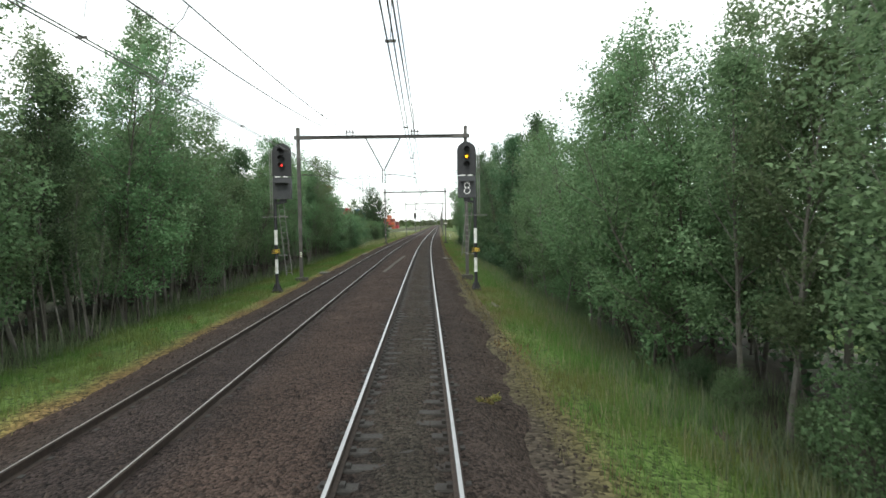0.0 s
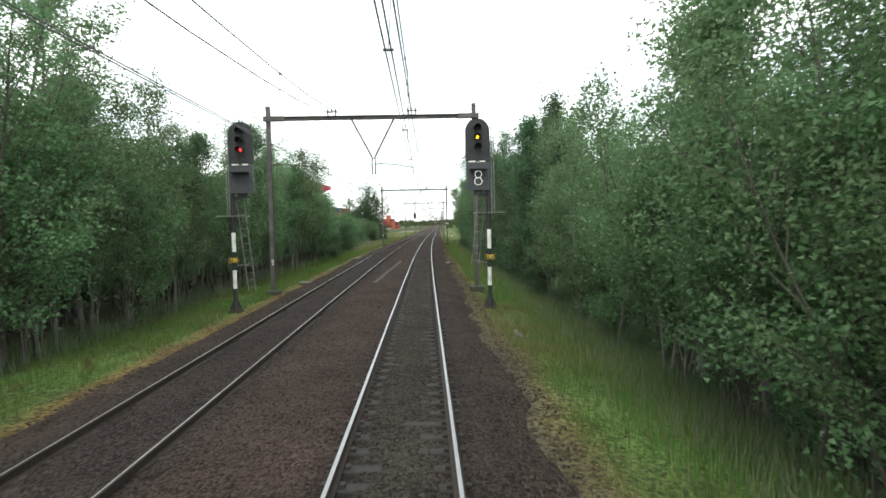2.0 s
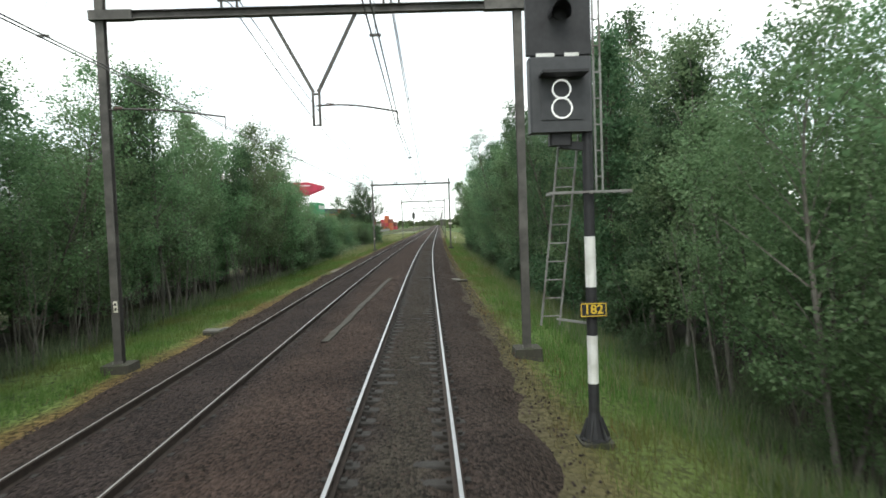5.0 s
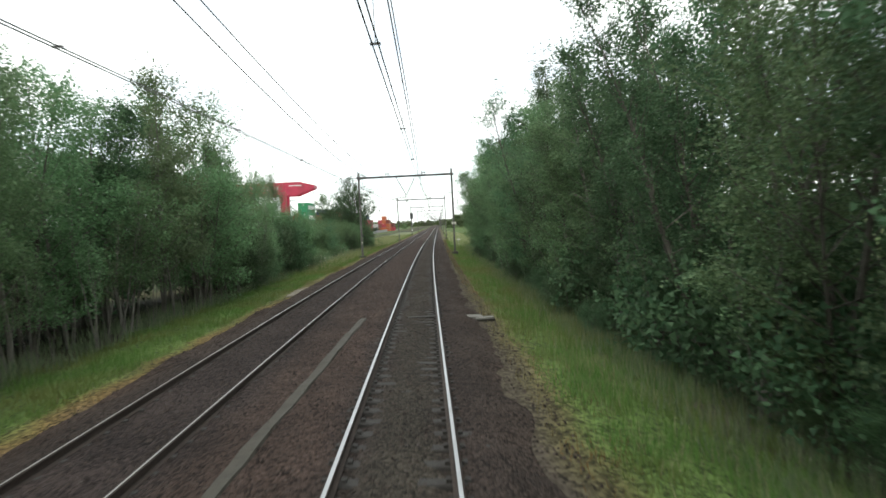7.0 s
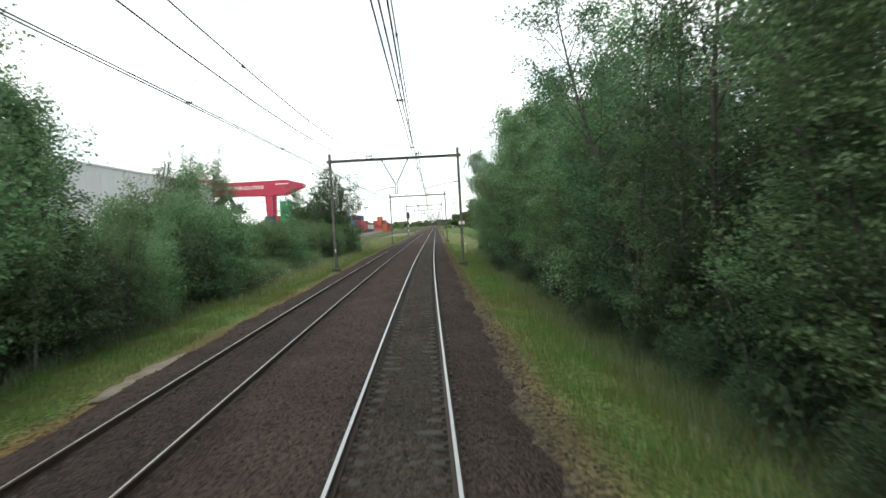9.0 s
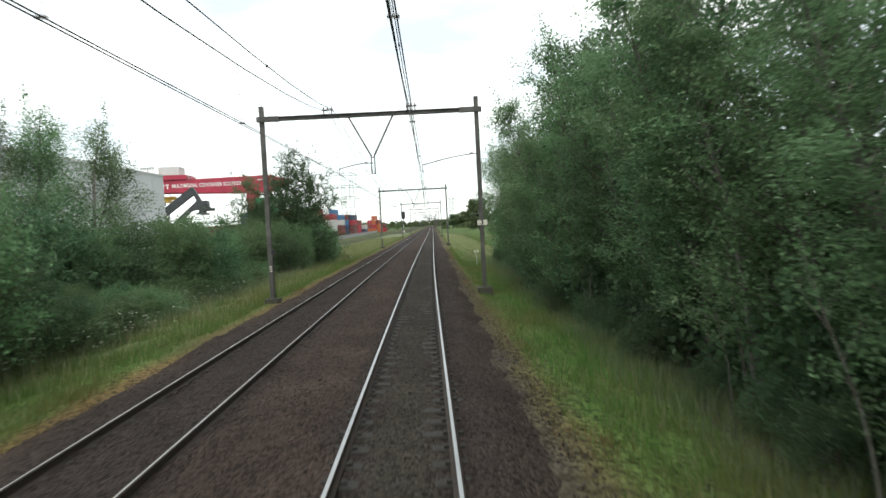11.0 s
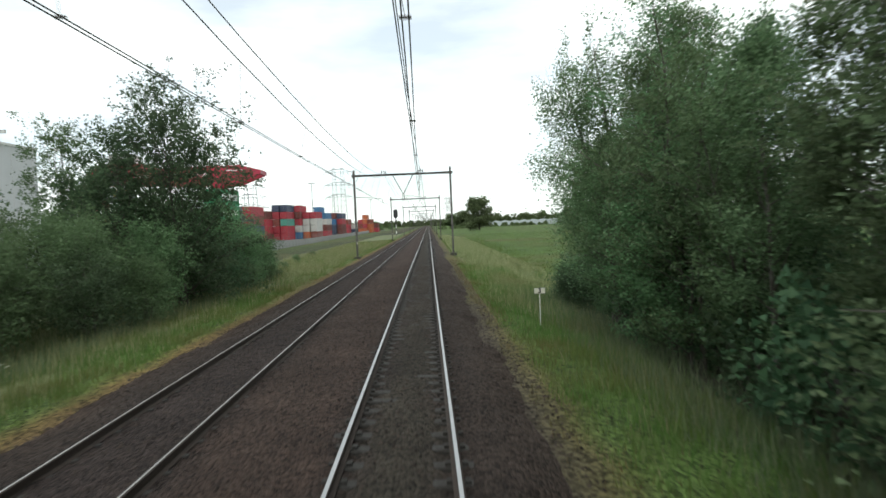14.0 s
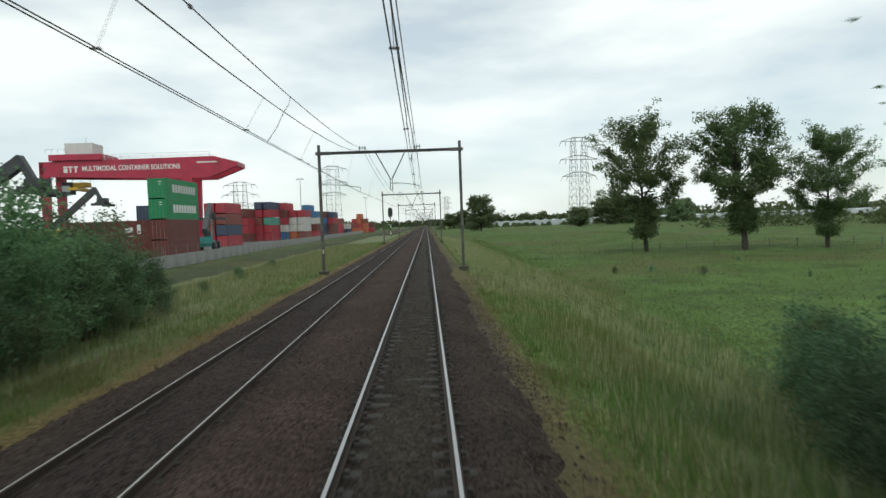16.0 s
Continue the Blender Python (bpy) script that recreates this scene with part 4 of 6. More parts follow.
class Grove:
    """Plants copies of a few grown trees; the first of each kind takes the first place."""

    def __init__(self, kinds):
        self.kinds, self.used = kinds, set()

    def plant(self, i, s, u, scale, rng, wide=1.0):
        i %= len(self.kinds)
        ob = self.kinds[i]
        m = Matrix.LocRotScale(at(s, u, float(ground_z(s, u)) - 0.05), Euler((rng.normal(0, 0.03), rng.normal(0, 0.03), rng.uniform(0, 6.28))),
                               Vector((scale * wide, scale * wide, scale)))
        if i in self.used:
            return copy_thing(ob, m)
        self.used.add(i)
        ob.matrix_basis = m
        return ob


THICKET = "young trees of the belt beside the line"
near_trees = Grove([
    make_tree("alder_tree", 11, 8.0, 1.75, 0.2, 12500, 0.080, M_PALEBARK, M_LEAF, "young alder with dense green crown in a thicket", group=THICKET, stems=2, r0=0.07),
    make_tree("birch_tree", 12, 8.0, 1.6, 0.22, 12500, 0.075, M_PALEBARK, M_LEAF2, "slender young birch with pale trunk and fine leaves", group=THICKET, stems=1, r0=0.07, rise=0.7),
    make_tree("alder_tree", 13, 8.0, 1.9, 0.18, 12500, 0.081, M_BARK, M_LEAF, "bushy young alder with several thin stems", group=THICKET, stems=3, r0=0.055),
    make_tree("poplar_tree", 14, 8.0, 1.5, 0.16, 12500, 0.078, M_BARK, M_LEAF3, "dark green young poplar with upright twigs", group=THICKET, stems=1, r0=0.075, rise=0.85, lift=0.16),
    make_tree("birch_tree", 15, 8.0, 1.75, 0.24, 12500, 0.075, M_PALEBARK, M_LEAF2, "leaning young birch with feathery crown", group=THICKET, stems=2, r0=0.06, rise=0.6),
    make_tree("willow_tree", 16, 8.0, 2.0, 0.1, 12500, 0.081, M_BARK, M_LEAF, "broad young willow reaching low over the verge", group=THICKET, stems=3, r0=0.06, rise=0.4),
])
tall_trees = Grove([
    make_tree("alder_tree", 17, 13.0, 2.1, 0.12, 18500, 0.080, M_BARK, M_LEAF3, "tall dark alder leafy to the ground", group=THICKET, stems=2, r0=0.1, limbs=38),
    make_tree("birch_tree", 18, 13.0, 2.0, 0.14, 18500, 0.075, M_PALEBARK, M_LEAF2, "tall birch with fine leaves and pale trunk", group=THICKET, stems=1, r0=0.11, rise=0.65, limbs=40),
    make_tree("poplar_tree", 19, 13.0, 1.9, 0.1, 18500, 0.080, M_BARK, M_LEAF3, "tall poplar with upright leafy branches", group=THICKET, stems=2, r0=0.1, rise=0.8, lift=0.14, limbs=40),
    make_tree("alder_tree", 20, 13.0, 2.3, 0.1, 18500, 0.080, M_BARK, M_LEAF, "broad tall alder with dense crown", group=THICKET, stems=3, r0=0.09, rise=0.5, limbs=36),
])
back_trees = Grove([
    make_tree("alder_tree", 21, 9.0, 2.2, 0.15, 3200, 0.18, M_BARK, M_LEAF3, "tall dark alder in the depth of the belt", group=THICKET, stems=2, limbs=20, twigs=4, clump=0.34, coarse=True),
    make_tree("birch_tree", 22, 9.0, 2.0, 0.2, 3200, 0.175, M_PALEBARK, M_LEAF2, "tall birch standing behind the thicket", group=THICKET, stems=1, limbs=22, twigs=4, clump=0.34, coarse=True),
    make_tree("poplar_tree", 23, 9.0, 2.2, 0.12, 3200, 0.18, M_BARK, M_LEAF, "tall poplar standing behind the thicket", group=THICKET, stems=2, limbs=20, twigs=4, clump=0.34, coarse=True),
])
# Dark leaves on both kinds put the shade of the depth into the colour.
mid_trees = Grove([
    make_tree("alder_tree", 24, 13.0, 2.2, 0.12, 5600, 0.14, M_BARK, M_LEAF3, "tall alder standing among the others of the belt, leaves darkened as depth shade", group=THICKET, stems=2, r0=0.1, limbs=34, coarse=True),
    make_tree("birch_tree", 25, 13.0, 2.1, 0.14, 5600, 0.135, M_PALEBARK, M_LEAF3, "tall birch standing among the others of the belt, leaves darkened as depth shade", group=THICKET, stems=1, r0=0.11, rise=0.65, limbs=40, coarse=True),
])
shrubs = Grove([
    make_tree("shrub", 31, 2.6, 1.5, 0.08, 5000, 0.085, M_BARK, M_LEAF3, "dense dark green shrub at the edge of the verge", "shrub", "shrubs beside the line", stems=4, r0=0.035, limbs=16, shape="dome", clump=0.2, rise=0.4, coarse=True, plumes=0.25),
    make_tree("shrub", 32, 2.6, 1.4, 0.08, 5000, 0.085, M_BARK, M_LEAF, "leafy green shrub at the edge of the verge", "shrub", "shrubs beside the line", stems=4, r0=0.035, limbs=16, shape="dome", clump=0.2, rise=0.6, coarse=True, plumes=0.25),
    make_tree("shrub", 33, 2.6, 1.5, 0.05, 5000, 0.082, M_BARK, M_LEAF, "leafy green shrub with loose twigs", "shrub", "shrubs beside the line", stems=5, r0=0.03, limbs=14, shape="dome", clump=0.24, rise=0.7, coarse=True, plumes=0.25),
])
bushes = Grove([
    make_tree("bush", 35, 4.6, 2.0, 0.04, 8200, 0.118, M_BARK, M_LEAF3, "big dark green bush, leafy to the ground", "bush", "bushes beside the open verge", stems=5, r0=0.05, limbs=22, shape="dome", clump=0.26, rise=0.35, coarse=True, plumes=0.25),
    make_tree("bush", 36, 4.6, 1.9, 0.04, 8200, 0.115, M_BARK, M_LEAF, "big leafy green bush with uneven top", "bush", "bushes beside the open verge", stems=5, r0=0.05, limbs=22, shape="dome", clump=0.26, rise=0.5, coarse=True, plumes=0.25),
])
# Added rows of dark filler shrubs block the light that shows between the trunks.
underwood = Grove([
    make_tree("underwood_shrub", 38, 3.2, 2.0, 0.04, 1000, 0.24, M_BARK, M_LEAF3, "filler shrub added under the trees, darkened to close bright gaps", "shrub", "underwood", stems=3, r0=0.03, limbs=12, twigs=3, shape="dome", clump=0.4, rise=0.4, coarse=True, plumes=0),
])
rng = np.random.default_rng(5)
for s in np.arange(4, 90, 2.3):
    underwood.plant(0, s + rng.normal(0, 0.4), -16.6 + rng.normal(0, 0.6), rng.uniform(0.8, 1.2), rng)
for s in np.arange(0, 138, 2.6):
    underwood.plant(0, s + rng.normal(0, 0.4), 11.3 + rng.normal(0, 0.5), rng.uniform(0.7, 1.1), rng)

# right-hand belt
saplings = Grove([
    make_tree("sapling", 91, 6.0, 0.8, 0.45, 700, 0.085, M_PALEBARK, M_LEAF2, "thin pale-stemmed sapling, bare below, in the shade of the belt", group="saplings at the foot of the belt", stems=3, r0=0.035, limbs=9, twigs=3, clump=0.2, rise=0.9),
    make_tree("sapling", 92, 5.2, 0.7, 0.5, 600, 0.085, M_PALEBARK, M_LEAF, "leaning grey sapling with a few leaves at its top", group="saplings at the foot of the belt", stems=2, r0=0.04, limbs=8, twigs=3, clump=0.2, rise=0.9),
])
RIGHT_S, RIGHT_H = [-20, 11, 21, 27, 31, 36, 41, 46, 50, 58, 75, 88, 100, 112, 118, 121, 123, 130, 134, 142], [8.4, 8.6, 9.3, 9.2, 7.7, 7.4, 8.4, 10.6, 12.4, 14.0, 12.9, 12.9, 14.0, 15.2, 14.6, 11.5, 8.8, 8.6, 9.8, 10.6]
for i, s in enumerate(np.arange(8, 137, 2.1)):
    h = float(np.interp(s, RIGHT_S, RIGHT_H)) * rng.uniform(0.82, 1.04)
    if h < 9.6:
        near_trees.plant(int(rng.integers(0, 6)), s + rng.normal(0, 0.4), (7.1 if s < 124 else 7.8) + rng.normal(0, 0.3), h / 8.0, rng, 1.05)
    else:
        tall_trees.plant((1, 3)[int(rng.integers(0, 2))] if s > 106 else int(rng.integers(0, 4)), s + rng.normal(0, 0.4), 7.55 + rng.normal(0, 0.3), h / 13.0, rng, 1.15 if s > 47 else 1.3)
for i, s in enumerate(np.arange(9, 136.5, 2.8)):
    h = float(np.interp(s, RIGHT_S, RIGHT_H)) * rng.uniform(0.84, 1.03)
    if h < 9.2:
        near_trees.plant(int(rng.integers(0, 6)), s + rng.normal(0, 0.5), 9.4 + rng.normal(0, 0.4), h / 8.0, rng, 0.95)
    else:
        mid_trees.plant(int(rng.integers(0, 2)), s + rng.normal(0, 0.5), 9.7 + rng.normal(0, 0.4), h / 13.0, rng, 1.05)
for i, s in enumerate(np.arange(11, 139, 2.9)):
    h = float(np.interp(s, RIGHT_S, RIGHT_H))
    back_trees.plant(int(rng.integers(0, 3)), s + rng.normal(0, 0.6), 12.6 + rng.normal(0, 0.6), h * rng.uniform(0.78, 0.94) / 9.0, rng, 1.1)
for i, s in enumerate(np.arange(2, 140, 2.3)):
    shrubs.plant(int(rng.integers(0, 3)) if s < 60 else 0, s + rng.normal(0, 0.6), (7.0 if s < 60 else 6.3 if s < 116 else 7.3 if s < 126 else 8.1) + rng.normal(0, 0.35), rng.uniform(0.4, 0.85) if s < 60 or s > 116 else rng.uniform(0.65, 1.1), rng)
for i, s, u, k in ((1, 15.6, 8.9, 1.34), (1, 22.5, 7.2, 1.28), (2, 26.2, 7.0, 1.2), (3, 47.5, 7.0, 1.22)):
    near_trees.plant(i, s, u, k, rng, 1.05)
for s in np.arange(27, 62, 2.9):
    saplings.plant(int(rng.integers(0, 2)), s + rng.normal(0, 0.7), 6.8 + rng.normal(0, 0.3), rng.uniform(0.8, 1.3), rng)
for s in np.arange(66, 120, 5.5):
    saplings.plant(int(rng.integers(0, 2)), s + rng.normal(0, 0.8), 6.7 + rng.normal(0, 0.3), rng.uniform(0.7, 1.1), rng)
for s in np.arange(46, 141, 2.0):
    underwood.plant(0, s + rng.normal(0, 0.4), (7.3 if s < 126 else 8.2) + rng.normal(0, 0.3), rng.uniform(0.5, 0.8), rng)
end_rng = np.random.default_rng(99)
for i, s, u, k in ((1, 135.4, 8.0, 0.84), (3, 136.2, 9.4, 0.9), (1, 132.6, 8.4, 1.04), (3, 129.2, 8.0, 1.0)):
    tall_trees.plant(i, s, u, k, end_rng, 1.1)

# left-hand belt
LEFT_S, LEFT_H = [0, 20, 30, 45, 60, 75, 80, 81.5, 84, 88], [10.3, 10.3, 11.0, 11.1, 11.4, 11.7, 11.2, 9.5, 5.8, 5]
for i, s in enumerate(np.arange(16, 85, 2.0)):
    h = float(np.interp(s, LEFT_S, LEFT_H))
    near_trees.plant(int(rng.integers(0, 6)), s + rng.normal(0, 0.4), -12.1 + rng.normal(0, 0.4), h * (rng.uniform(0.78, 0.98) if s < 40 else rng.uniform(0.71, 0.94)) / 8.0, rng, 1.05)
for i, s in enumerate(np.arange(12, 85, 2.6)):
    h = float(np.interp(s, LEFT_S, LEFT_H))
    back_trees.plant(int(rng.integers(0, 3)), s + rng.normal(0, 0.5), -14.8 + rng.normal(0, 0.5), h * (rng.uniform(0.84, 0.98) if s < 50 else rng.uniform(0.74, 0.88)) / 9.0, rng, 1.2)
for i, s in enumerate(np.arange(16, 83, 4.2)):
    back_trees.plant(int(rng.integers(0, 3)), s + rng.normal(0, 0.5), -18.5 + rng.normal(0, 0.5), rng.uniform(7.4, 8.8) / 9.0, rng, 1.4)
for s in np.arange(14, 86, 1.25):
    saplings.plant(int(rng.integers(0, 2)), s + rng.normal(0, 0.4), -11.1 + rng.normal(0, 0.35), rng.uniform(0.6, 1.15), rng)
for i, s, u, k in ((2, 80.6, -11.6, 1.1), (5, 84.6, -12.2, 0.55), (0, 93.4, -12.8, 0.76), (2, 95.6, -12.6, 0.8)):
    near_trees.plant(i, s, u, k, rng, 1.1)
for s in np.arange(79, 109, 1.9):
    bushes.plant(int(rng.integers(0, 2)), s + rng.normal(0, 0.4), -11.4 + rng.normal(0, 0.35) - 0.05 * max(0, s - 96), rng.uniform(0.9, 1.15) * float(np.interp(s, [79, 84, 90, 92, 97, 100, 102, 109], [0.95, 0.82, 0.76, 1.05, 1.05, 0.76, 0.5, 0.3])), rng, 1.0)
elders = Grove([make_tree("elder_shrub", 34, 1.7, 1.5, 0.05, 2600, 0.10, M_BARK, M_LEAF, "low elder shrub dotted with white blossom", "shrub", "flowering shrubs on the open verge", stems=5, r0=0.03, limbs=13,
                          shape="dome", clump=0.2, rise=0.5, coarse=True, plumes=0)])
heads = np.random.default_rng(340)
spots = np.stack([heads.normal(0, 0.75, 46), heads.normal(0, 0.75, 46), heads.uniform(0.7, 1.75, 46)], -1)
part("blossom", leaf_cloud(np.repeat(spots, 9, 0) + heads.normal(0, 0.05, (414, 3)) * np.array([1, 1, 0.35]), 0.06, heads, name="blossom", material=M_BLOSSOM), None, elders.kinds[0], "flat white blossom heads")
for s in np.arange(97, 129, 1.55):
    elders.plant(0, s + rng.normal(0, 0.4), -11.7 + rng.normal(0, 0.5) - 0.02 * (s - 97), rng.uniform(0.6, 1.0), rng, 1.1)
    if rng.uniform() < 0.75:
        elders.plant(0, s + rng.normal(0, 0.5), -13.7 + rng.normal(0, 0.5), rng.uniform(0.6, 1.1), rng, 1.2)
for s in np.arange(97, 141, 2.2):
    bushes.plant(int(rng.integers(0, 2)), s + rng.normal(0, 0.6), -17.4 + rng.normal(0, 0.8), rng.uniform(1.2, 1.5) if s < 111 else rng.uniform(0.95, 1.12), rng, 1.1)
for s, u, k in ((117.0, -13.4, 1.0), (119.2, -13.0, 1.1), (121.0, -14.6, 0.95), (123.5, -13.8, 0.8), (126.0, -13.8, 0.84), (128.6, -13.8, 0.86), (131.0, -13.2, 0.88), (133.4, -14.4, 0.92), (135.6, -12.6, 0.95), (138.0, -14.2, 1.05), (134.2, -11.4, 0.75), (139.4, -11.6, 0.9), (137.0, -10.8, 0.6)):
    bushes.plant(int(rng.integers(0, 2)), s, u, k, rng, 1.1)
for s, u, k in ((149, -13.8, 1.15), (148.2, -11.4, 0.75), (151.5, -11.0, 0.7), (155, -11.6, 0.75), (158.5, -11.8, 0.6), (152.5, -12.8, 1.1), (155, -14.6, 1.2), (157.5, -12.7, 1.0), (160.5, -14.0, 0.9), (163.5, -13.2, 0.65), (145.5, -12.2, 1.0), (167, -14, 0.45), (150, -17, 1.2), (156, -18, 1.2)):
    bushes.plant(int(rng.integers(0, 2)), s, u, k * 1.06, rng, 1.1)
for s, u, k in ((150, -10.6, 0.7), (155.5, -10.8, 0.6), (161, -11.4, 0.5), (171, -13, 0.4), (183, -14.5, 0.5), (196, -15, 0.6)):
    shrubs.plant(int(rng.integers(0, 3)), s, u, k, rng, 1.2)
for i, s, u, k in ((0, 142.6, 7.6, 0.56), (0, 145.2, 8.6, 0.56), (1, 147.4, 9.6, 0.48), (0, 141.0, 7.2, 0.46), (0, 144.6, 10.4, 0.7), (1, 143.0, 9.4, 0.64)):
    bushes.plant(i, s, u, k, rng, 1.2)

spiky = Grove([make_tree("young_cherry_tree", 41, 10.5, 3.9, 0.08, 19000, 0.125, M_BARK, M_LEAF, "spiky young tree with upright branches beside the verge", group="spiky trees beside the verge",
                         stems=3, r0=0.1, rise=0.72, lift=0.05, limbs=30, shape="egg", clump=0.19, twigs=7, plumes=0.9),
               make_tree("young_cherry_tree", 42, 9.5, 4.2, 0.06, 21000, 0.125, M_BARK, M_LEAF3, "broad spiky young tree with upright branches", group="spiky trees beside the verge",
                         stems=4, r0=0.09, rise=0.68, lift=0.05, limbs=32, shape="egg", clump=0.19, twigs=7, plumes=0.9)])
for i, s, u, k in ((1, 143.8, -11.9, 1.12), (0, 143.0, -15.8, 0.82), (1, 141.4, -13.6, 0.74), (0, 146.4, -13.0, 0.86)):
    spiky.plant(i, s, u, k, rng)
weeping = Grove([make_tree("weeping_birch", 51, 11.5, 2.2, 0.2, 15000, 0.075, M_PALEBARK, M_LEAF2, "weeping birch with drooping feathery twigs", group="weeping birches",
                           r0=0.12, rise=0.7, lift=-0.05, limbs=26, droop=0.55, clump=0.18)])
for s, u, k in ((137.0, 8.2, 0.98), (138.2, 9.6, 1.08), (138.0, 8.7, 1.0), (135.6, 7.6, 1.06), (117.2, 6.8, 1.15), (84, 7.2, 1.15), (115, -20.3, 0.98), (117.8, -19.2, 1.0), (121.2, -20.6, 0.86), (112, -22, 0.95), (113.4, -18.6, 0.9)):
    weeping.plant(0, s, u, k, rng, 1.25)
# a taller spruce-like tree over the left belt
lone = make_tree("conifer_tree", 61, 14.5, 2.3, 0.15, 15000, 0.095, M_BARK, M_LEAF, "tall slim conifer rising above the belt", r0=0.12, rise=0.15, lift=0.06, limbs=60, shape="spire", clump=0.17, plumes=0.1)
lone.matrix_basis = on_line(32.5, -13.6, -1.0)

# oaks in the meadow, and the rounder trees further off
oaks = Grove([make_tree("oak_tree", 71, 16.5, 6.2, 0.36, 40000, 0.27, M_OAKBARK, M_OAK, "old oak with spreading crown and leafy lower trunk in the meadow", group="oaks in the meadow",
                        r0=0.38, rise=0.35, lift=0.07, limbs=34, shape="dome", clump=0.5, twigs=7, skirt=70, plumes=0.2),
              make_tree("oak_tree", 72, 16.5, 6.0, 0.34, 40000, 0.27, M_OAKBARK, M_OAK, "tall oak with gaps in its crown in the meadow", group="oaks in the meadow",
                        r0=0.40, rise=0.5, lift=0.07, limbs=34, shape="dome", clump=0.5, twigs=7, skirt=60, plumes=0.2)])
for i, s, u, k in ((0, 212.5, 28.3, 0.84), (1, 209, 39.3, 0.9), (0, 206, 47.5, 0.82)):
    oaks.plant(i, s, u, k, rng)
rounds = Grove([make_tree("round_tree", 81, 14.0, 5.6, 0.08, 6500, 0.8, M_OAKBARK, M_FIELD, "round full-crowned tree standing alone in the fields", group="field trees", r0=0.3, rise=0.3, limbs=30, shape="dome", clump=1.0, plumes=0, coarse=True)])
for s, u, k in ((438, 27, 1.0), (470, 82, 0.62), (520, 112, 0.95), (540, 127, 1.05), (560, 175, 0.9), (505, 150, 0.7), (760, 36, 0.9), (780, 24, 0.8), (800, 52, 0.75)):
    rounds.plant(0, s, u, k, rng, 1.3)


def blades(name, ss, us, h, w, material, label, category, seed, lean=0.35):
    """Grass: one bent blade at each place."""
    r = np.random.default_rng(seed)
    n = len(ss)
    X, Y = plan(ss, us)
    Z = ground_z(ss, us)
    az, k = r.uniform(0, 2 * math.pi, n), np.abs(r.normal(0, lean, n))
    hh = h * r.uniform(0.55, 1.25, n)
    a2 = r.uniform(0, 2 * math.pi, n)
    bx, by = np.cos(a2) * w / 2, np.sin(a2) * w / 2
    tip = np.stack([X + np.cos(az) * k * hh, Y + np.sin(az) * k * hh, Z + hh], -1)
    v = np.stack([np.stack([X - bx, Y - by, Z - 0.03], -1), np.stack([X + bx, Y + by, Z - 0.03], -1), tip], 1).reshape(-1, 3)
    me = bpy.data.meshes.new(name)
    me.vertices.add(3 * n)
    me.vertices.foreach_set("co", v.reshape(-1).astype(np.float32))
    me.loops.add(3 * n)
    me.loops.foreach_set("vertex_index", np.arange(3 * n, dtype=np.int32))
    me.polygons.add(n)
    me.polygons.foreach_set("loop_start", np.arange(0, 3 * n, 3, dtype=np.int32))
    me.polygons.foreach_set("loop_total", np.full(n, 3, dtype=np.int32))
    me.update(calc_edges=True)
    me.materials.append(material)
    return tagged(new(name, me), label, category, "", "stuff")


def field_of(n, s0, s1, u0, u1, seed, patch=0.5):
    """Places in patches."""
    r = np.random.default_rng(seed)
    s, u = r.uniform(s0, s1, int(n * 1.6)), r.uniform(u0, u1, int(n * 1.6))
    keep = (np.sin(s * 1.1 + 3 * np.sin(u)) * np.sin(u * 1.7 + 2 * np.sin(s * 0.6)) + r.uniform(-1, 1, len(s))) > -patch
    return s[keep][:n], u[keep][:n]


s, u = field_of(70000, 0, 150, -10.9, -7.3, 101)
blades("verge_grass", s, u, 0.24, 0.016, M_BLADE, "green verge grass along the belt of trees", "grass", 1)
s, u = field_of(76000, 0, 165, 2.75, 6.6, 102)
blades("verge_grass", s, u, np.interp(u, [2.75, 4.0, 6.6], [0.10, 0.32, 0.52]), 0.018, M_BLADE, "tall green grass on the sloping verge", "grass", 2)
s, u = field_of(12000, 0, 150, 3.4, 6.2, 113, 0.0)
blades("dry_grass", s, u, np.interp(u, [3.4, 4.4, 6.2], [0.22, 0.5, 0.6]), 0.014, M_SEED, "pale seeding grass heads among the verge grass", "grass", 13, 0.25)
s, u = field_of(13000, 0, 170, 2.3, 3.8, 103, 0.1)
blades("dry_grass", s, u, 0.16, 0.015, M_HAY, "dry thin grass at the edge of the ballast", "grass", 3)
s, u = field_of(9000, 0, 170, -7.9, -6.5, 104, 0.1)
blades("dry_grass", s, u, 0.13, 0.015, M_HAY, "dry thin grass at the edge of the ballast", "grass", 4)
r5 = np.random.default_rng(55)
s, u = field_of(56000, 90, 260, -17, -7.0, 105)
blades("verge_grass", s, u, np.interp(u, [-17, -9, -7.0], [0.6, 0.42, 0.16]) * r5.uniform(0.5, 1.2, len(u)), 0.024, M_BLADE, "tall rank grass on the open verge", "grass", 5)
s, u = field_of(52000, 92, 250, -17, -7.6, 106, -0.1)
blades("dry_grass", s, u, np.interp(u, [-15, -9, -7.6], [0.75, 0.62, 0.25]) * r5.uniform(0.6, 1.2, len(u)), 0.02, M_SEED, "pale seeding grasses on the open verge", "grass", 6, 0.25)
s, u = field_of(56000, 136, 290, 3.0, 14, 107)
keep = r5.uniform(0, 1, len(u)) < np.interp(u, [3, 8, 14], [1, 1, 0.25])
s, u = s[keep], u[keep]
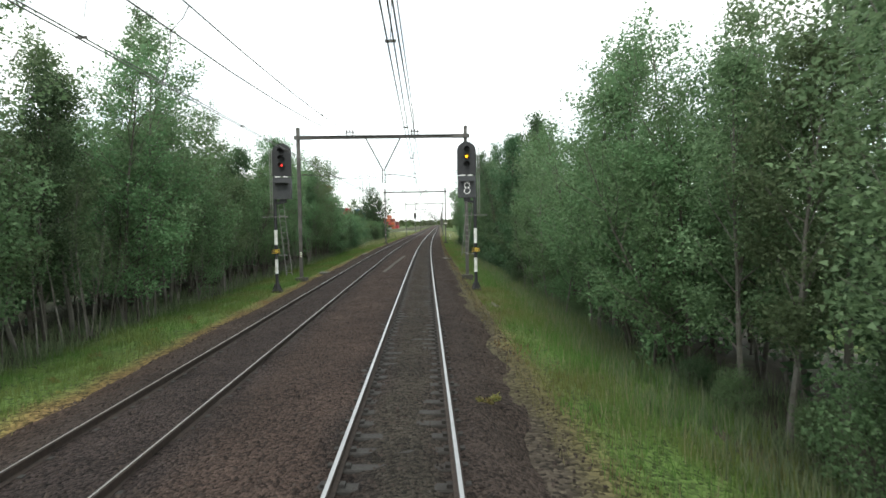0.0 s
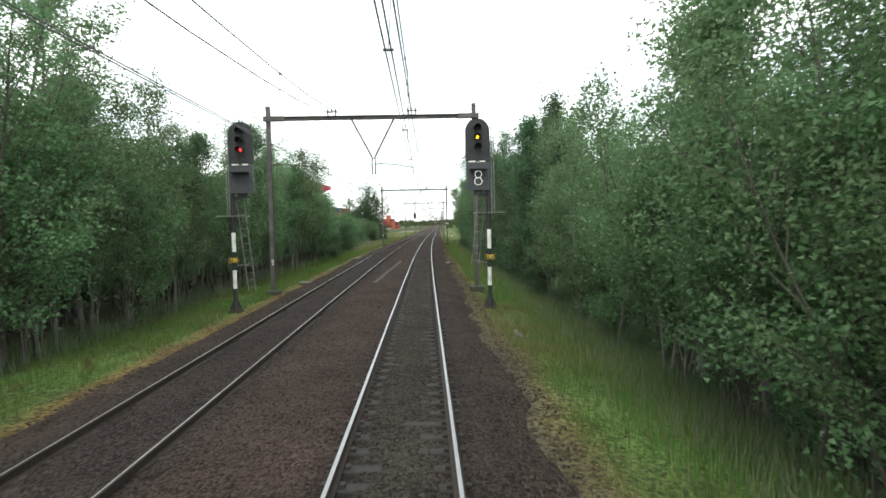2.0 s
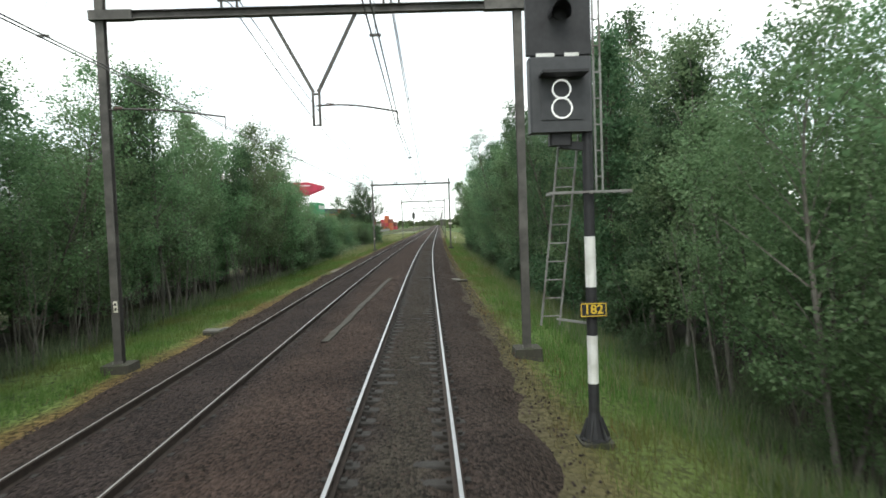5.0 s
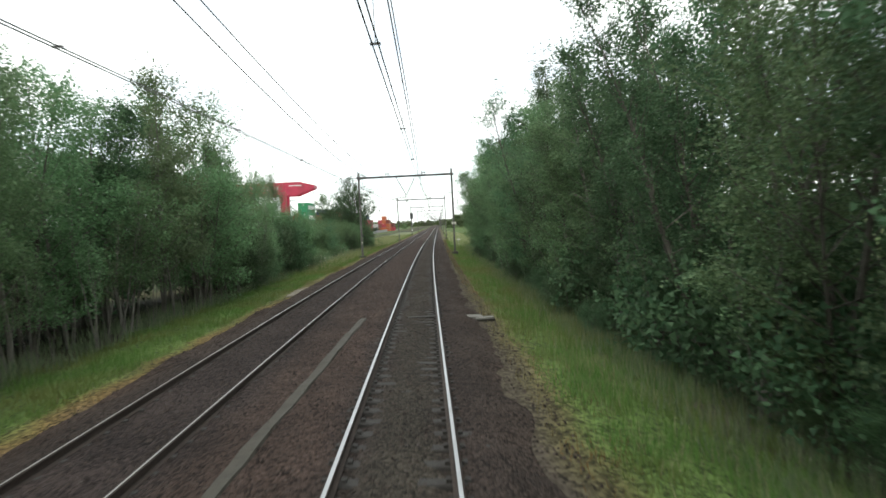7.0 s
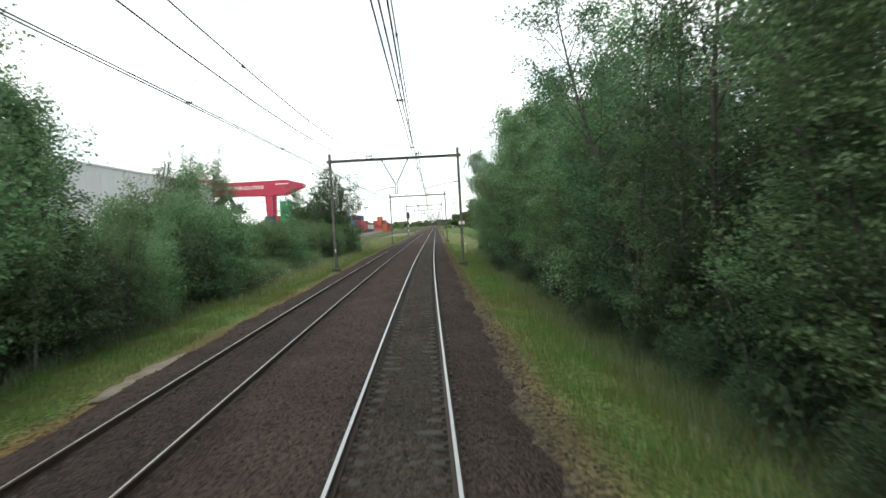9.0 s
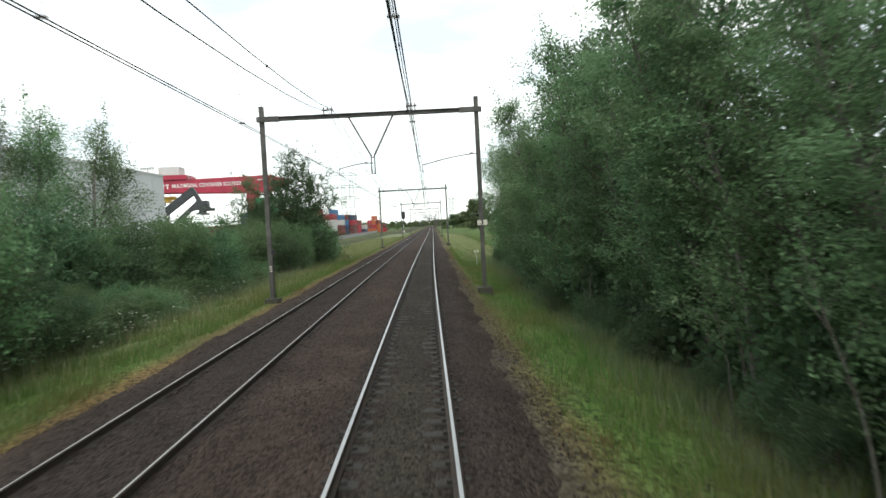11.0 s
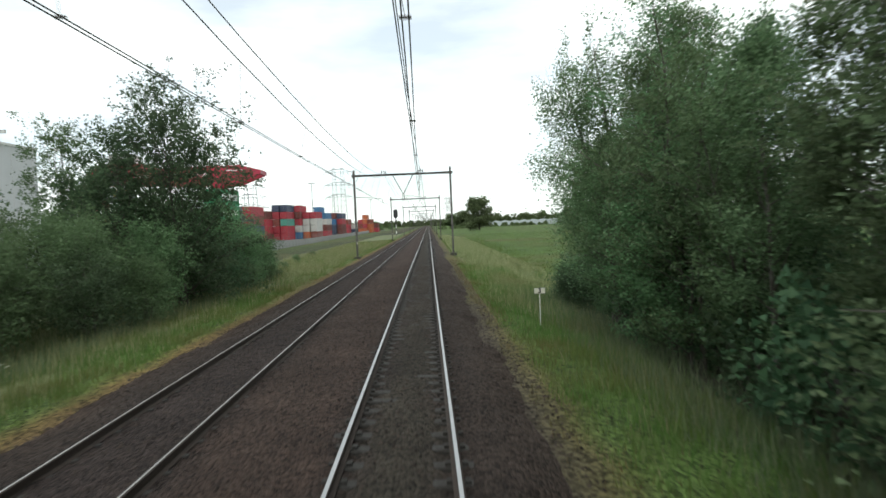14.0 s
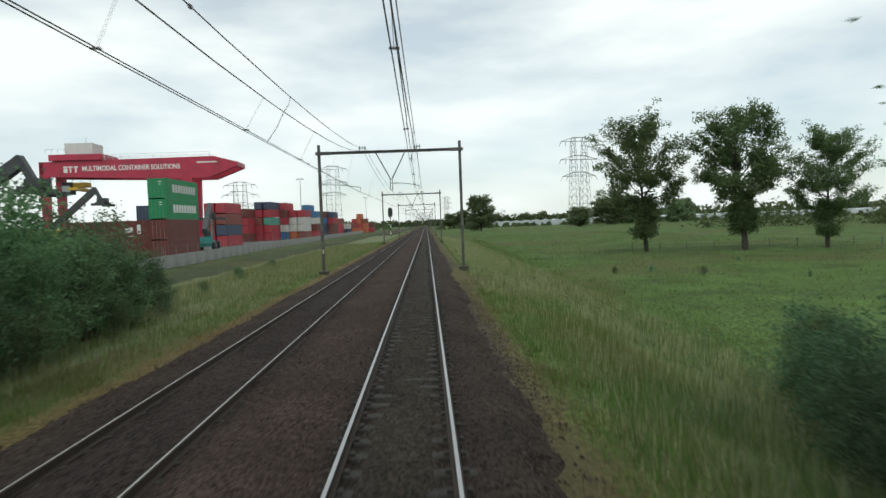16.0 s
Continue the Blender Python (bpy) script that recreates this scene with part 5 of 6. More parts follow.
blades("verge_grass", s, u, np.interp(u, [3.0, 5, 9, 14], [0.16, 0.4, 0.42, 0.14]) * r5.uniform(0.5, 1.2, len(u)), 0.024, M_BLADE, "tall grass on the bank above the meadow", "grass", 7)
s, u = field_of(56000, 136, 290, 3.3, 10.5, 108, -0.1)
blades("dry_grass", s, u, np.interp(u, [3.3, 5, 8, 10.5], [0.25, 0.62, 0.6, 0.3]) * r5.uniform(0.6, 1.2, len(u)), 0.02, M_SEED, "pale seeding grasses on the bank", "grass", 8, 0.25)
s, u = field_of(26000, 0, 150, -13.5, -10.2, 109, 0.1)
blades("undergrowth", s, u, 0.55, 0.03, M_RANK, "nettles and rank grass under the trees", "undergrowth", 9)
s, u = field_of(34000, 0, 146, 5.0, 9.0, 110, 0.1)
blades("undergrowth", s, u, np.interp(u, [5, 6, 9], [0.3, 0.5, 0.6]), 0.03, M_RANK, "dry stalks and rank grass under the trees", "undergrowth", 10)
s, u = field_of(16000, 0, 142, 4.7, 7.2, 114, 0.2)
blades("undergrowth", s, u, np.interp(u, [4.7, 5.6, 7.2], [0.25, 0.5, 0.7]), 0.034, M_WEED, "pale nettles and tall weeds before the trees", "undergrowth", 14, 0.3)
s, u = field_of(26000, 160, 340, 11, 60, 111)
blades("meadow_grass", s, u, 0.22, 0.05, M_BLADE, "short green meadow grass", "grass", 11)


def weed_tuft(s, u, k, seed):
    r = np.random.default_rng(seed)
    ob = thing("weed_tuft", "yellow-flowering weed growing in the ballast", "weed", "weeds in the ballast", m=on_line(s, u, float(bed_z(s, u))))
    sh = Shape()
    pts = []
    for j in range(14):
        st = bent((r.normal(0, 0.04), r.normal(0, 0.04), -0.02), (r.normal(0, 0.6), r.normal(0, 0.6), 1), k * r.uniform(0.5, 1), r, 3)
        sh.tube(st, 0.003, 3, 0.002, cap=False)
        pts += [along(st, q) for q in (0.5, 0.7, 0.85, 0.95, 1.0)]
    part("stem", sh, M_LEAF, ob)
    base = np.repeat(np.array([tuple(p) for p in pts]), 4, 0)
    part("flower_head", leaf_cloud(base + r.normal(0, 0.02, base.shape), 0.03, r, name="flower_head", material=M_FLOWER), None, ob)


for j, (s, u, k) in enumerate(((11.0, 1.30, 0.10), (11.15, 1.62, 0.14), (10.9, 1.48, 0.09), (24, -8.6, 0.3), (26, -8.3, 0.3), (23.2, -8.1, 0.25), (21.5, -8.8, 0.28), (19, -8.0, 0.2), (17.5, -8.7, 0.25), (15.8, -7.7, 0.2), (14.6, -8.2, 0.22), (13.4, -7.4, 0.16), (28.5, -7.6, 0.2))):
    weed_tuft(s + 3.05, u, k, 300 + j)


# ---- container yard ----
M_YARD = pbr("yard_paving", (0.085, 0.085, 0.085), (0.14, 0.14, 0.138), scale=0.6, bump=0.2, fine=8)
M_CRANE = pbr("crimson_crane_paint", (0.34, 0.026, 0.055), (0.42, 0.036, 0.07), scale=0.5, rough=0.5, bump=0.02, stain=(0.28, 0.03, 0.05), stain_scale=0.3)
M_PLANK = pbr("grey_cladding", (0.46, 0.47, 0.47), (0.52, 0.53, 0.53), scale=0.4, rough=0.6, bump=0.02)
M_HOUSE = pbr("pale_grey_sheet", (0.5, 0.5, 0.48), (0.6, 0.6, 0.58), scale=0.8, rough=0.6, bump=0.02)
M_WALL = pbr("yard_wall_concrete", (0.22, 0.22, 0.215), (0.32, 0.32, 0.31), scale=0.8, bump=0.2, stain=(0.15, 0.15, 0.135), stain_scale=0.35)
M_TEAL = pbr("teal_machine_paint", (0.03, 0.16, 0.15), (0.05, 0.21, 0.19), scale=1.0, rough=0.5, bump=0.02)
M_DARKSTEEL = pbr("dark_machine_steel", (0.035, 0.038, 0.04), (0.065, 0.068, 0.07), scale=1.0, rough=0.6, bump=0.05)
M_TYRE = pbr("tyre_rubber", (0.015, 0.015, 0.015), (0.03, 0.03, 0.03), scale=4, rough=0.9, bump=0.2)
M_MACHY = pbr("machine_yellow", (0.5, 0.32, 0.03), (0.58, 0.38, 0.05), scale=1.0, rough=0.5, bump=0.03)
M_LATTICE = pbr("pylon_steel", (0.20, 0.21, 0.21), (0.28, 0.29, 0.29), scale=0.4, rough=0.6, metal=0.3, bump=0)
M_GLASS = pbr("greenhouse_glazing", (0.36, 0.40, 0.41), (0.46, 0.50, 0.51), scale=0.05, rough=0.25, bump=0)

pav = Shape()
pav.slab([tuple(at(s, u))[:2] for s, u in ((60, -31), (60, -330), (640, -330), (640, -36), (470, -34.5), (255, -31.8), (205, -29))], 2, -1.3, -0.93)
solid("pavement", pav, M_YARD, "grey paved container yard behind the wall", "pavement", "structure")

# the low wall along the yard, of concrete panels, with a mesh fence
wall = thing("yard_wall", "low wall of pale concrete panels along the container yard", "wall", kind="structure")
fence = thing("mesh_fence", "thin steel fence posts along the yard wall", "fence")
panel = Shape().box((0, 0, 0.0), (3.9, 0.16, 1.5), edge=0.02).mesh("wall_panel", M_WALL)
post = Shape().tube([(0, 0, 0), (0, 0, 2.6)], 0.03, 5).mesh("fence_post", M_GALV)
for i in range(74):
    s = 200 + 4 * i
    u = float(np.interp(s, [200, 255, 470, 520], [-28.6, -31.2, -34, -34.6]))
    ob = part("wall_panel", panel, None, wall)
    ob.matrix_basis = on_line(s, u, -0.35, 90)
    if i < 40:
        ob = part("fence_post", post, None, fence)
        ob.matrix_basis = on_line(s + 2, u + 0.5, -1.1)
mesh_w = Shape()
for z in (0.3, 0.9, 1.4):
    mesh_w.tube([at(s, float(np.interp(s, [200, 255, 470], [-28.1, -30.7, -33.5])), z) for s in range(200, 360, 20)], 0.008, 3)
part("fence_wire", mesh_w, M_GALV, fence)


# containers: corrugated sides, doors with locking bars at one end, corner castings
def container(paint, length, high, label, seed):
    c = thing("shipping_container", label, "container", "stacked shipping containers")
    L, W, H = length, 2.44, high
    body = Shape()
    body.slab([(-W / 2 + 0.04, 0.12), (W / 2 - 0.04, 0.12), (W / 2 - 0.04, H - 0.05), (-W / 2 + 0.04, H - 0.05)], 1, 0.06, L - 0.06)
    part("body", body, paint, c)
    for sd in (-1, 1):
        cor = Shape()
        n = int(L / 0.56)
        outline = []
        for k in range(n):
            y = 0.12 + (L - 0.24) * k / n
            w = (L - 0.24) / n
            outline += [(y, 0.036), (y + w * 0.35, 0.036), (y + w * 0.5, 0.0), (y + w * 0.85, 0.0)]
        a = [(sd * (W / 2 - 0.002 - d), y, 0.16) for y, d in outline]
        b = [(p[0], p[1], H - 0.12) for p in a]
        m = len(a)
        cor.add(a + b, [(i, i + 1, m + i + 1, m + i) if sd > 0 else (i + 1, i, m + i, m + i + 1) for i in range(m - 1)])
        part("side_panel", cor, paint, c)
    for x in (-W / 2 + 0.07, W / 2 - 0.07):
        for y in (0.07, L - 0.07):
            part("corner_post", Shape().box((x, y, H / 2), (0.15, 0.15, H - 0.02)), paint, c)
        for z in (0.08, H - 0.06):
            part("edge_rail", Shape().box((x * 1.017, L / 2, z), (0.11, L - 0.3, 0.12)), paint, c)
    for sd in (-1, 1):
        d = part("door", Shape().box((sd * 0.57, 0.045, H / 2), (1.1, 0.05, H - 0.3)), paint, c)
        for k in (0.25, 0.8):
            part("locking_bar", Shape().tube([(sd * k, 0.0, 0.2), (sd * k, 0.0, H - 0.2)], 0.025, 5), M_GALV, d)
    return c


def paint(name, c, worn=(0.2, 0.12, 0.08)):
    return pbr(name, tuple(k * 0.85 for k in c), tuple(min(1, k * 1.12) for k in c), scale=1.2, rough=0.55, bump=0.03, stain=worn, stain_scale=1.6, stain_at=(0.6, 0.78))


HUES = {"brown": (0.125, 0.035, 0.028), "red": (0.33, 0.030, 0.045), "green": (0.02, 0.22, 0.085), "navy": (0.04, 0.058, 0.10), "blue": (0.04, 0.14, 0.28),
        "white": (0.50, 0.49, 0.46), "orange": (0.40, 0.10, 0.035), "rust": (0.19, 0.050, 0.038), "teal": (0.08, 0.27, 0.21), "yellow": (0.46, 0.34, 0.05)}
boxes = {k: container(paint("container_" + k, v), 12.19, 2.9 if k in ("green", "brown") else 2.6, k + " corrugated shipping container with double doors", 0) for k, v in HUES.items()}
placed = set()


def put_box(hue, x, y, z, turn=0.0):
    m = pose(x, y, z, 0, 0, turn)
    if hue in placed:
        return copy_thing(boxes[hue], m)
    placed.add(hue)
    boxes[hue].matrix_basis = m
    return boxes[hue]


def bars(parent, m, rows, material, name="lettering_bar"):
    """Unreadable or withheld writing: plain bars (x, z, width, height) on a face that looks along -y of m."""
    for x, z, w, h in rows:
        ob = part(name, Shape().box((0, 0, 0), (w, 0.02, h)), material, parent)
        ob.matrix_basis = m @ pose(x, -0.02, z)


YZ = -0.93
# the near corner stacks: two green over two brown
for k in range(2):
    b = put_box("brown", -34.0, 223.5, YZ + 2.9 * k, -2)
    b = put_box("green", -34.0, 223.5, YZ + 5.8 + 2.9 * k, -2)
    bars(b, pose(1.235, 6.0, 1.45, 0, 0, 90), [(-3.2 + 0.98 * j, 0.1, 0.72, 1.15) for j in range(9)], M_WHITE)
    bars(b, pose(0, 0.0, 1.45), [(0.5, 0.95, 0.45, 0.12), (0.5, 0.6, 0.4, 0.1)], M_WHITE)
    b = put_box("brown", -35.6, 226.5, YZ + 2.9 * k, 88)
    if k == 1:
        bars(b, pose(-1.235, 3.2, 1.45, 0, 0, -90), [(0.0, 0.1, 1.1, 0.75), (0.0, -0.75, 1.3, 0.12), (1.4, 0.2, 0.5, 1.3)], M_WHITE)
put_box("red", -38.2, 236, YZ + 5.8, -2)
put_box("navy", -41.0, 236, YZ + 5.8, -2)
put_box("brown", -38.2, 236, YZ + 2.9, -2)
put_box("brown", -41.0, 236, YZ + 2.9, -2)
# the stack behind, four high
for k, hue in enumerate(("red", "navy", "rust", "red")):
    put_box(hue, -45.6, 292, YZ + 2.75 * k, -3)
    put_box(hue if k != 1 else "rust", -48.4, 292, YZ + 2.75 * k, -3)
# the long rows of stacks
CODE = {"r": "red", "b": "brown", "n": "navy", "u": "blue", "w": "white", "o": "orange", "s": "rust", "t": "teal"}
COLUMNS = ("nbbn", "bnsb", "brrb", "rrsrn", "rrtrn", "uwrbr", "owwr", "swwr", "rrwwu", "rbwu", "nnub", "bbrn", "rnbr", "rrs", "bnr", "nw", "osr", "oroo", "oos", "rb", "nb", "nbb", "bnbn", "nbn")
for i, (x, y, n) in enumerate(((-57.5, 338, 4), (-54.9, 338, 4), (-52.3, 339, 4), (-49.6, 347, 5), (-46.9, 348, 5), (-44.2, 360, 5), (-41.5, 364, 4), (-38.8, 366, 4),
                               (-40.8, 388, 5), (-38.0, 390, 4), (-36.6, 410, 4), (-33.9, 412, 4), (-46, 388, 4), (-34, 440, 3), (-36.6, 440, 3), (-31.6, 450, 2),
                               (-30, 480, 3), (-27.4, 480, 4), (-24.8, 482, 3), (-22.4, 500, 2), (-33, 480, 2), (-60.4, 338, 3), (-63.2, 338, 4), (-66, 338, 3))):
    for k in range(n):
        put_box(CODE[COLUMNS[i][k]], x, y, YZ + 2.62 * k, -2.5)
# a low pair beyond the warehouse corner
put_box("yellow", -60, 252, YZ + 2.6, 80)
put_box("white", -60, 252, YZ, 80)

# ---- gantry crane ----
crane = thing("gantry_crane", "crimson gantry crane with lettered girder over the container yard", "gantry crane", m=pose(0, 302, 0, 0, 0, 2.5))
G0, G1, GT = -92.0, -48.5, -43.6
for k, y in enumerate((0.0, 8.0)):
    g = part("girder", Shape().slab([(G0, 18.2), (-57.5, 16.9), (-50.5, 16.9), (GT, 19.6), (GT, 20.9), (-49, 22.4), (G0, 21.9)], 1, y, y + 1.5), M_CRANE, crane)
    if k == 0:
        text = words("MULTIMODAL CONTAINER SOLUTIONS", 1.75, M_WHITE, g, pose(-69.6, -0.02, 19.95) @ FACING, depth=0.02, bold=0.035)
        text.scale = (0.765, 1, 1)
        part("maker_bar", Shape().box((-50.8, -0.02, 20.9), (5.0, 0.03, 0.35)), M_WHITE, g)
        mark = Shape()
        for x, w in ((-85.6, 0.95), (-84.4, 1.0), (-83.1, 1.0)):
            mark.box((x, -0.03, 20.45), (w, 0.04, 0.42))
            mark.box((x, -0.03, 19.6), (w * (1.0 if x < -85.5 else 0.4), 0.04, 1.1))
        part("logo_shape", mark, M_WHITE, g, "plain white block mark")
    walkw = Shape()
    for x in np.arange(-88, -49.9, 2.0):
        walkw.beam((x, y + 0.1, 22.1), (x, y + 0.1, 23.3), 0.06, 0.06)
    for z in (22.7, 23.3):
        walkw.beam((-88, y + 0.1, z + 0.0), (-50, y + 0.1, z + 0.3), 0.07, 0.07)
    part("walkway_rail", walkw, M_HOUSE, crane)
for x, w in ((-91, 2.2), (-56, 2.6)):
    for y in (0.75, 8.75):
        part("leg", Shape().slab([(x - w / 2, 18.5), (x + w / 2, 18.5), (x + w * 0.32, 0.6), (x - w * 0.32, 0.6)], 1, y - 0.7, y + 0.7), M_CRANE, crane)
    part("sill_beam", Shape().box((x, 4.75, 0.5), (1.6, 12.5, 1.3), edge=0.1), M_CRANE, crane)
    for y in (-0.6, 1.8, 7.7, 10.1):
        part("wheel", Shape().tube([(x - 0.3, y, -0.4), (x + 0.3, y, -0.4)], 0.55, 14), M_DARKSTEEL, crane)
part("tip_tie", Shape().box((GT, 4.75, 20.3), (0.9, 9.5, 1.2)), M_CRANE, crane)
part("end_tie", Shape().box((G0 + 0.5, 4.75, 20.3), (1.0, 9.5, 3.0)), M_CRANE, crane)
trolley = part("trolley", Shape().box((-83, 4.75, 22.9), (13, 10.5, 1.5), edge=0.3), M_CRANE, crane)
part("machine_house", Shape().box((-82.9, 4.75, 25.3), (6.8, 6.5, 2.8), edge=0.1), M_HOUSE, trolley, "pale grey machinery house")
rails = Shape()
for x in np.arange(-90, -74.9, 1.5):
    rails.beam((x, -0.5, 23.9), (x, -0.5, 25.0), 0.06, 0.06)
rails.beam((-90, -0.5, 25.0), (-75, -0.5, 25.0), 0.07, 0.07)
rails.beam((-82, 4, 26.6), (-82, 4, 28.4), 0.12, 0.12)
part("handrail", rails, M_HOUSE, trolley)
cabin = part("operator_cabin", Shape().box((-87, 4, 15.3), (2.6, 2.6, 3.2), edge=0.2), M_DARKSTEEL, crane, "dark glazed operator cabin")
part("cabin_window", Shape().box((-87, 2.66, 15.2), (2.0, 0.05, 1.6)), M_GLASS, cabin)
spreader = part("spreader", Shape().box((-84, 4.75, 15.0), (2.6, 10.5, 0.6), edge=0.1), M_MACHY, crane, "yellow hanging spreader")
for x in (-85, -83):
    for y in (2, 7.5):
        part("cable", Shape().tube([(x, y, 15.2), (x, y, 22)], 0.04, 4), M_DARKSTEEL, spreader)
part("hoist_block", Shape().box((-84, 4.75, 16.2), (3.6, 3.0, 1.2), edge=0.2), M_MACHY, spreader)


# ---- reach stackers ----
def reach_stacker(m, tilt, label, reach=11.5):
    r = thing("reach_stacker", label, "reach stacker", "reach stackers in the yard", m=m)
    ch = Shape().box((0, 0, 1.35), (7.6, 2.6, 1.2), edge=0.25)
    ch.box((-3.3, 0, 2.1), (1.9, 2.9, 1.4), edge=0.3)
    part("chassis", ch, M_TEAL, r)
    cb = part("cab", Shape().box((-0.6, -0.2, 3.0), (1.9, 1.6, 2.0), taper=0.86, edge=0.1), M_DARKSTEEL, r)
    part("cab_window", Shape().box((-0.6, -1.0, 3.2), (1.4, 0.04, 1.0)), M_GLASS, cb)
    for x, rad in ((2.6, 0.9), (-2.8, 0.8)):
        for y in (-1.7, 1.7):
            w = part("wheel", Shape().tube([(x, y - 0.45, rad), (x, y + 0.45, rad)], rad, 18), M_TYRE, r)
            part("rim", Shape().tube([(x, y - 0.47, rad), (x, y + 0.47, rad)], rad * 0.5, 12), M_DARKSTEEL, w)
    a = radians(tilt)
    tip = (-3.2 + reach * math.cos(a), 0, 3.9 + reach * math.sin(a))
    bm = part("boom", Shape().beam((-3.2, 0, 3.9), tip, 0.95, 1.15), M_DARKSTEEL, r, "dark telescopic boom")
    part("boom_head", Shape().beam((tip[0] - 0.4, 0, tip[2] + 0.3), (tip[0] + 1.0, 0, tip[2] - 2.4), 0.9, 0.6), M_DARKSTEEL, bm)
    for y in (-0.75, 0.75):
        part("lift_cylinder", Shape().tube([(1.2, y, 1.7), (-3.2 + 6 * math.cos(a), y, 3.6 + 6 * math.sin(a))], 0.14, 8), M_GALV, r)
    sp = Shape().box((tip[0] + 1.2, 0, tip[2] - 3.0), (1.1, 5.9, 0.6), edge=0.1)
    sp.box((tip[0] + 1.2, 0, tip[2] - 2.3), (1.8, 2.0, 0.9), edge=0.2)
    for y in (-2.9, 2.9):
        sp.box((tip[0] + 1.2, y, tip[2] - 3.2), (2.4, 0.4, 0.5), edge=0.05)
    part("spreader", sp, M_DARKSTEEL, r, "dark container spreader")


reach_stacker(pose(-68.2, 262, YZ, 0, 0, 6), 42, "teal and black reach stacker with its boom raised", 13.8)
reach_stacker(pose(-51.0, 209, YZ, 0, 0, 4) @ Matrix.Scale(1.22, 4), 36, "dark reach stacker with its spreader held up")

reach_stacker(pose(-41.5, 268, YZ, 0, 0, 100), 30, "dark reach stacker between the container stacks")

# ---- warehouse, its long side parallel to the line ----
wh = thing("warehouse", "large windowless warehouse clad in light grey panels", "warehouse", m=on_line(157, -40.0, -0.95))
W0, W1, WH = -95.0, 21.8, 13.2
part("wall", Shape().slab([(0, W0), (-60, W0), (-60, W1), (0, W1)], 2, 0, WH), M_PLANK, wh)
part("roof", Shape().slab([(0.12, W0 - 0.1), (-60.1, W0 - 0.1), (-60.1, W1 + 0.12), (0.12, W1 + 0.12)], 2, WH, WH + 0.25), M_HOUSE, wh, "pale flat roof edge")
part("plinth", Shape().slab([(0.05, W0), (0.05, W1 + 0.05), (-3, W1 + 0.05), (-3, W0)], 2, 0, 1.2), M_WALL, wh)
seam = Shape().box((0.012, 0, 6.6), (0.03, 0.05, 11.6)).mesh("panel_seam", M_HOUSE)
for y in np.arange(W0 + 4, W1 - 0.5, 3.2):
    ob = part("panel_seam", seam, None, wh)
    ob.location = (0, float(y), 0)
part("band", Shape().box((0.02, (W0 + W1) / 2, 4.3), (0.05, W1 - W0, 0.12)), M_HOUSE, wh)
for y in (-6, 0, 6, 12):
    lamp = Shape().beam((0.12, y, 9.4), (0.12, y + 2.6, 7.0), 0.05, 0.05)
    lamp.box((0.3, y, 9.5), (0.5, 0.35, 0.16))
    part("wall_lamp", lamp, M_DARKSTEEL, wh)
for y in (-20.0, 6.0):
    v = Shape().box((-20, y, WH + 0.5), (2.2, 1.6, 0.7), edge=0.1)
    v.tube([(-20, y, WH + 0.8), (-20, y, WH + 1.3)], 0.3, 10)
    part("roof_vent", v, M_HOUSE, wh)


# ---- light masts ----
def light_mast(x, y, h):
    p = thing("light_mast", "tall slim floodlight mast over the yard", "light mast", "floodlight masts", m=pose(x, y, YZ))
    part("pole", Shape().tube([(0, 0, 0), (0, 0, h)], 0.22, 8, 0.1), M_LATTICE, p)
    part("crossbar", Shape().box((0, 0, h), (2.8, 0.2, 0.15)), M_LATTICE, p)
    for k in (-1.2, -0.5, 0.5, 1.2):
        part("floodlight", Shape().box((k, -0.2, h - 0.25), (0.55, 0.4, 0.35), edge=0.05), M_HOUSE, p)


for x, y, h in ((-42.8, 391, 23.7), (-43, 470, 22), (-26, 520, 21), (-80, 430, 22), (*at(203, -60)[:2], 19.6), (*at(219, -60)[:2], 19.0)):
    light_mast(x, y, h)


# ---- lattice pylons ----
def pylon(m, h, w, arms, label):
    p = thing("electricity_pylon", label, "electricity pylon", "electricity pylons", m=m)

    def side_at(q):
        return w * (1 - q) + 0.09 * w * q if q < 0.6 else w * 0.4 + (0.18 * w - 0.4 * w) * (q - 0.6) / 0.4
    for tw in (-1, 1):
        sh = Shape()
        n = 12
        ox = tw * w * 0.27
        prev = None
        for k in range(n + 1):
            q = k / n
            b = w * 0.24 * (1 - q) + w * 0.09 * q
            ring = [(ox + b * i, b * j, h * q) for i, j in ((-1, -1), (1, -1), (1, 1), (-1, 1))]
            if prev:
                for j in range(4):
                    sh.beam(prev[j], ring[j], 0.17, 0.17)
                    sh.beam(prev[j], ring[(j + 1) % 4], 0.12, 0.12)
                    sh.beam(ring[j], ring[(j + 1) % 4], 0.12, 0.12)
            prev = ring
        part("lattice_tower", sh, M_LATTICE, p)
    for z, reach in arms:
        sh = Shape()
        for y in (-0.6, 0.6):
            sh.beam((-reach, y * 0.3, z), (reach, y * 0.3, z), 0.3, 0.3)
            sh.beam((-reach, y * 0.3, z), (-w * 0.27, y, z + 2.4), 0.32, 0.32)
            sh.beam((reach, y * 0.3, z), (w * 0.27, y, z + 2.4), 0.32, 0.32)
        sh.beam((-w * 0.27, 0, z + 2.4), (w * 0.27, 0, z + 2.4), 0.45, 0.45)
        arm = part("crossarm", sh, M_LATTICE, p)
        for x in (-reach, -reach * 0.7, reach * 0.7, reach):
            part("insulator_string", Shape().beam((x, 0, z), (x * 1.12, 0, z - 2.6), 0.24, 0.24), M_LATTICE, arm)


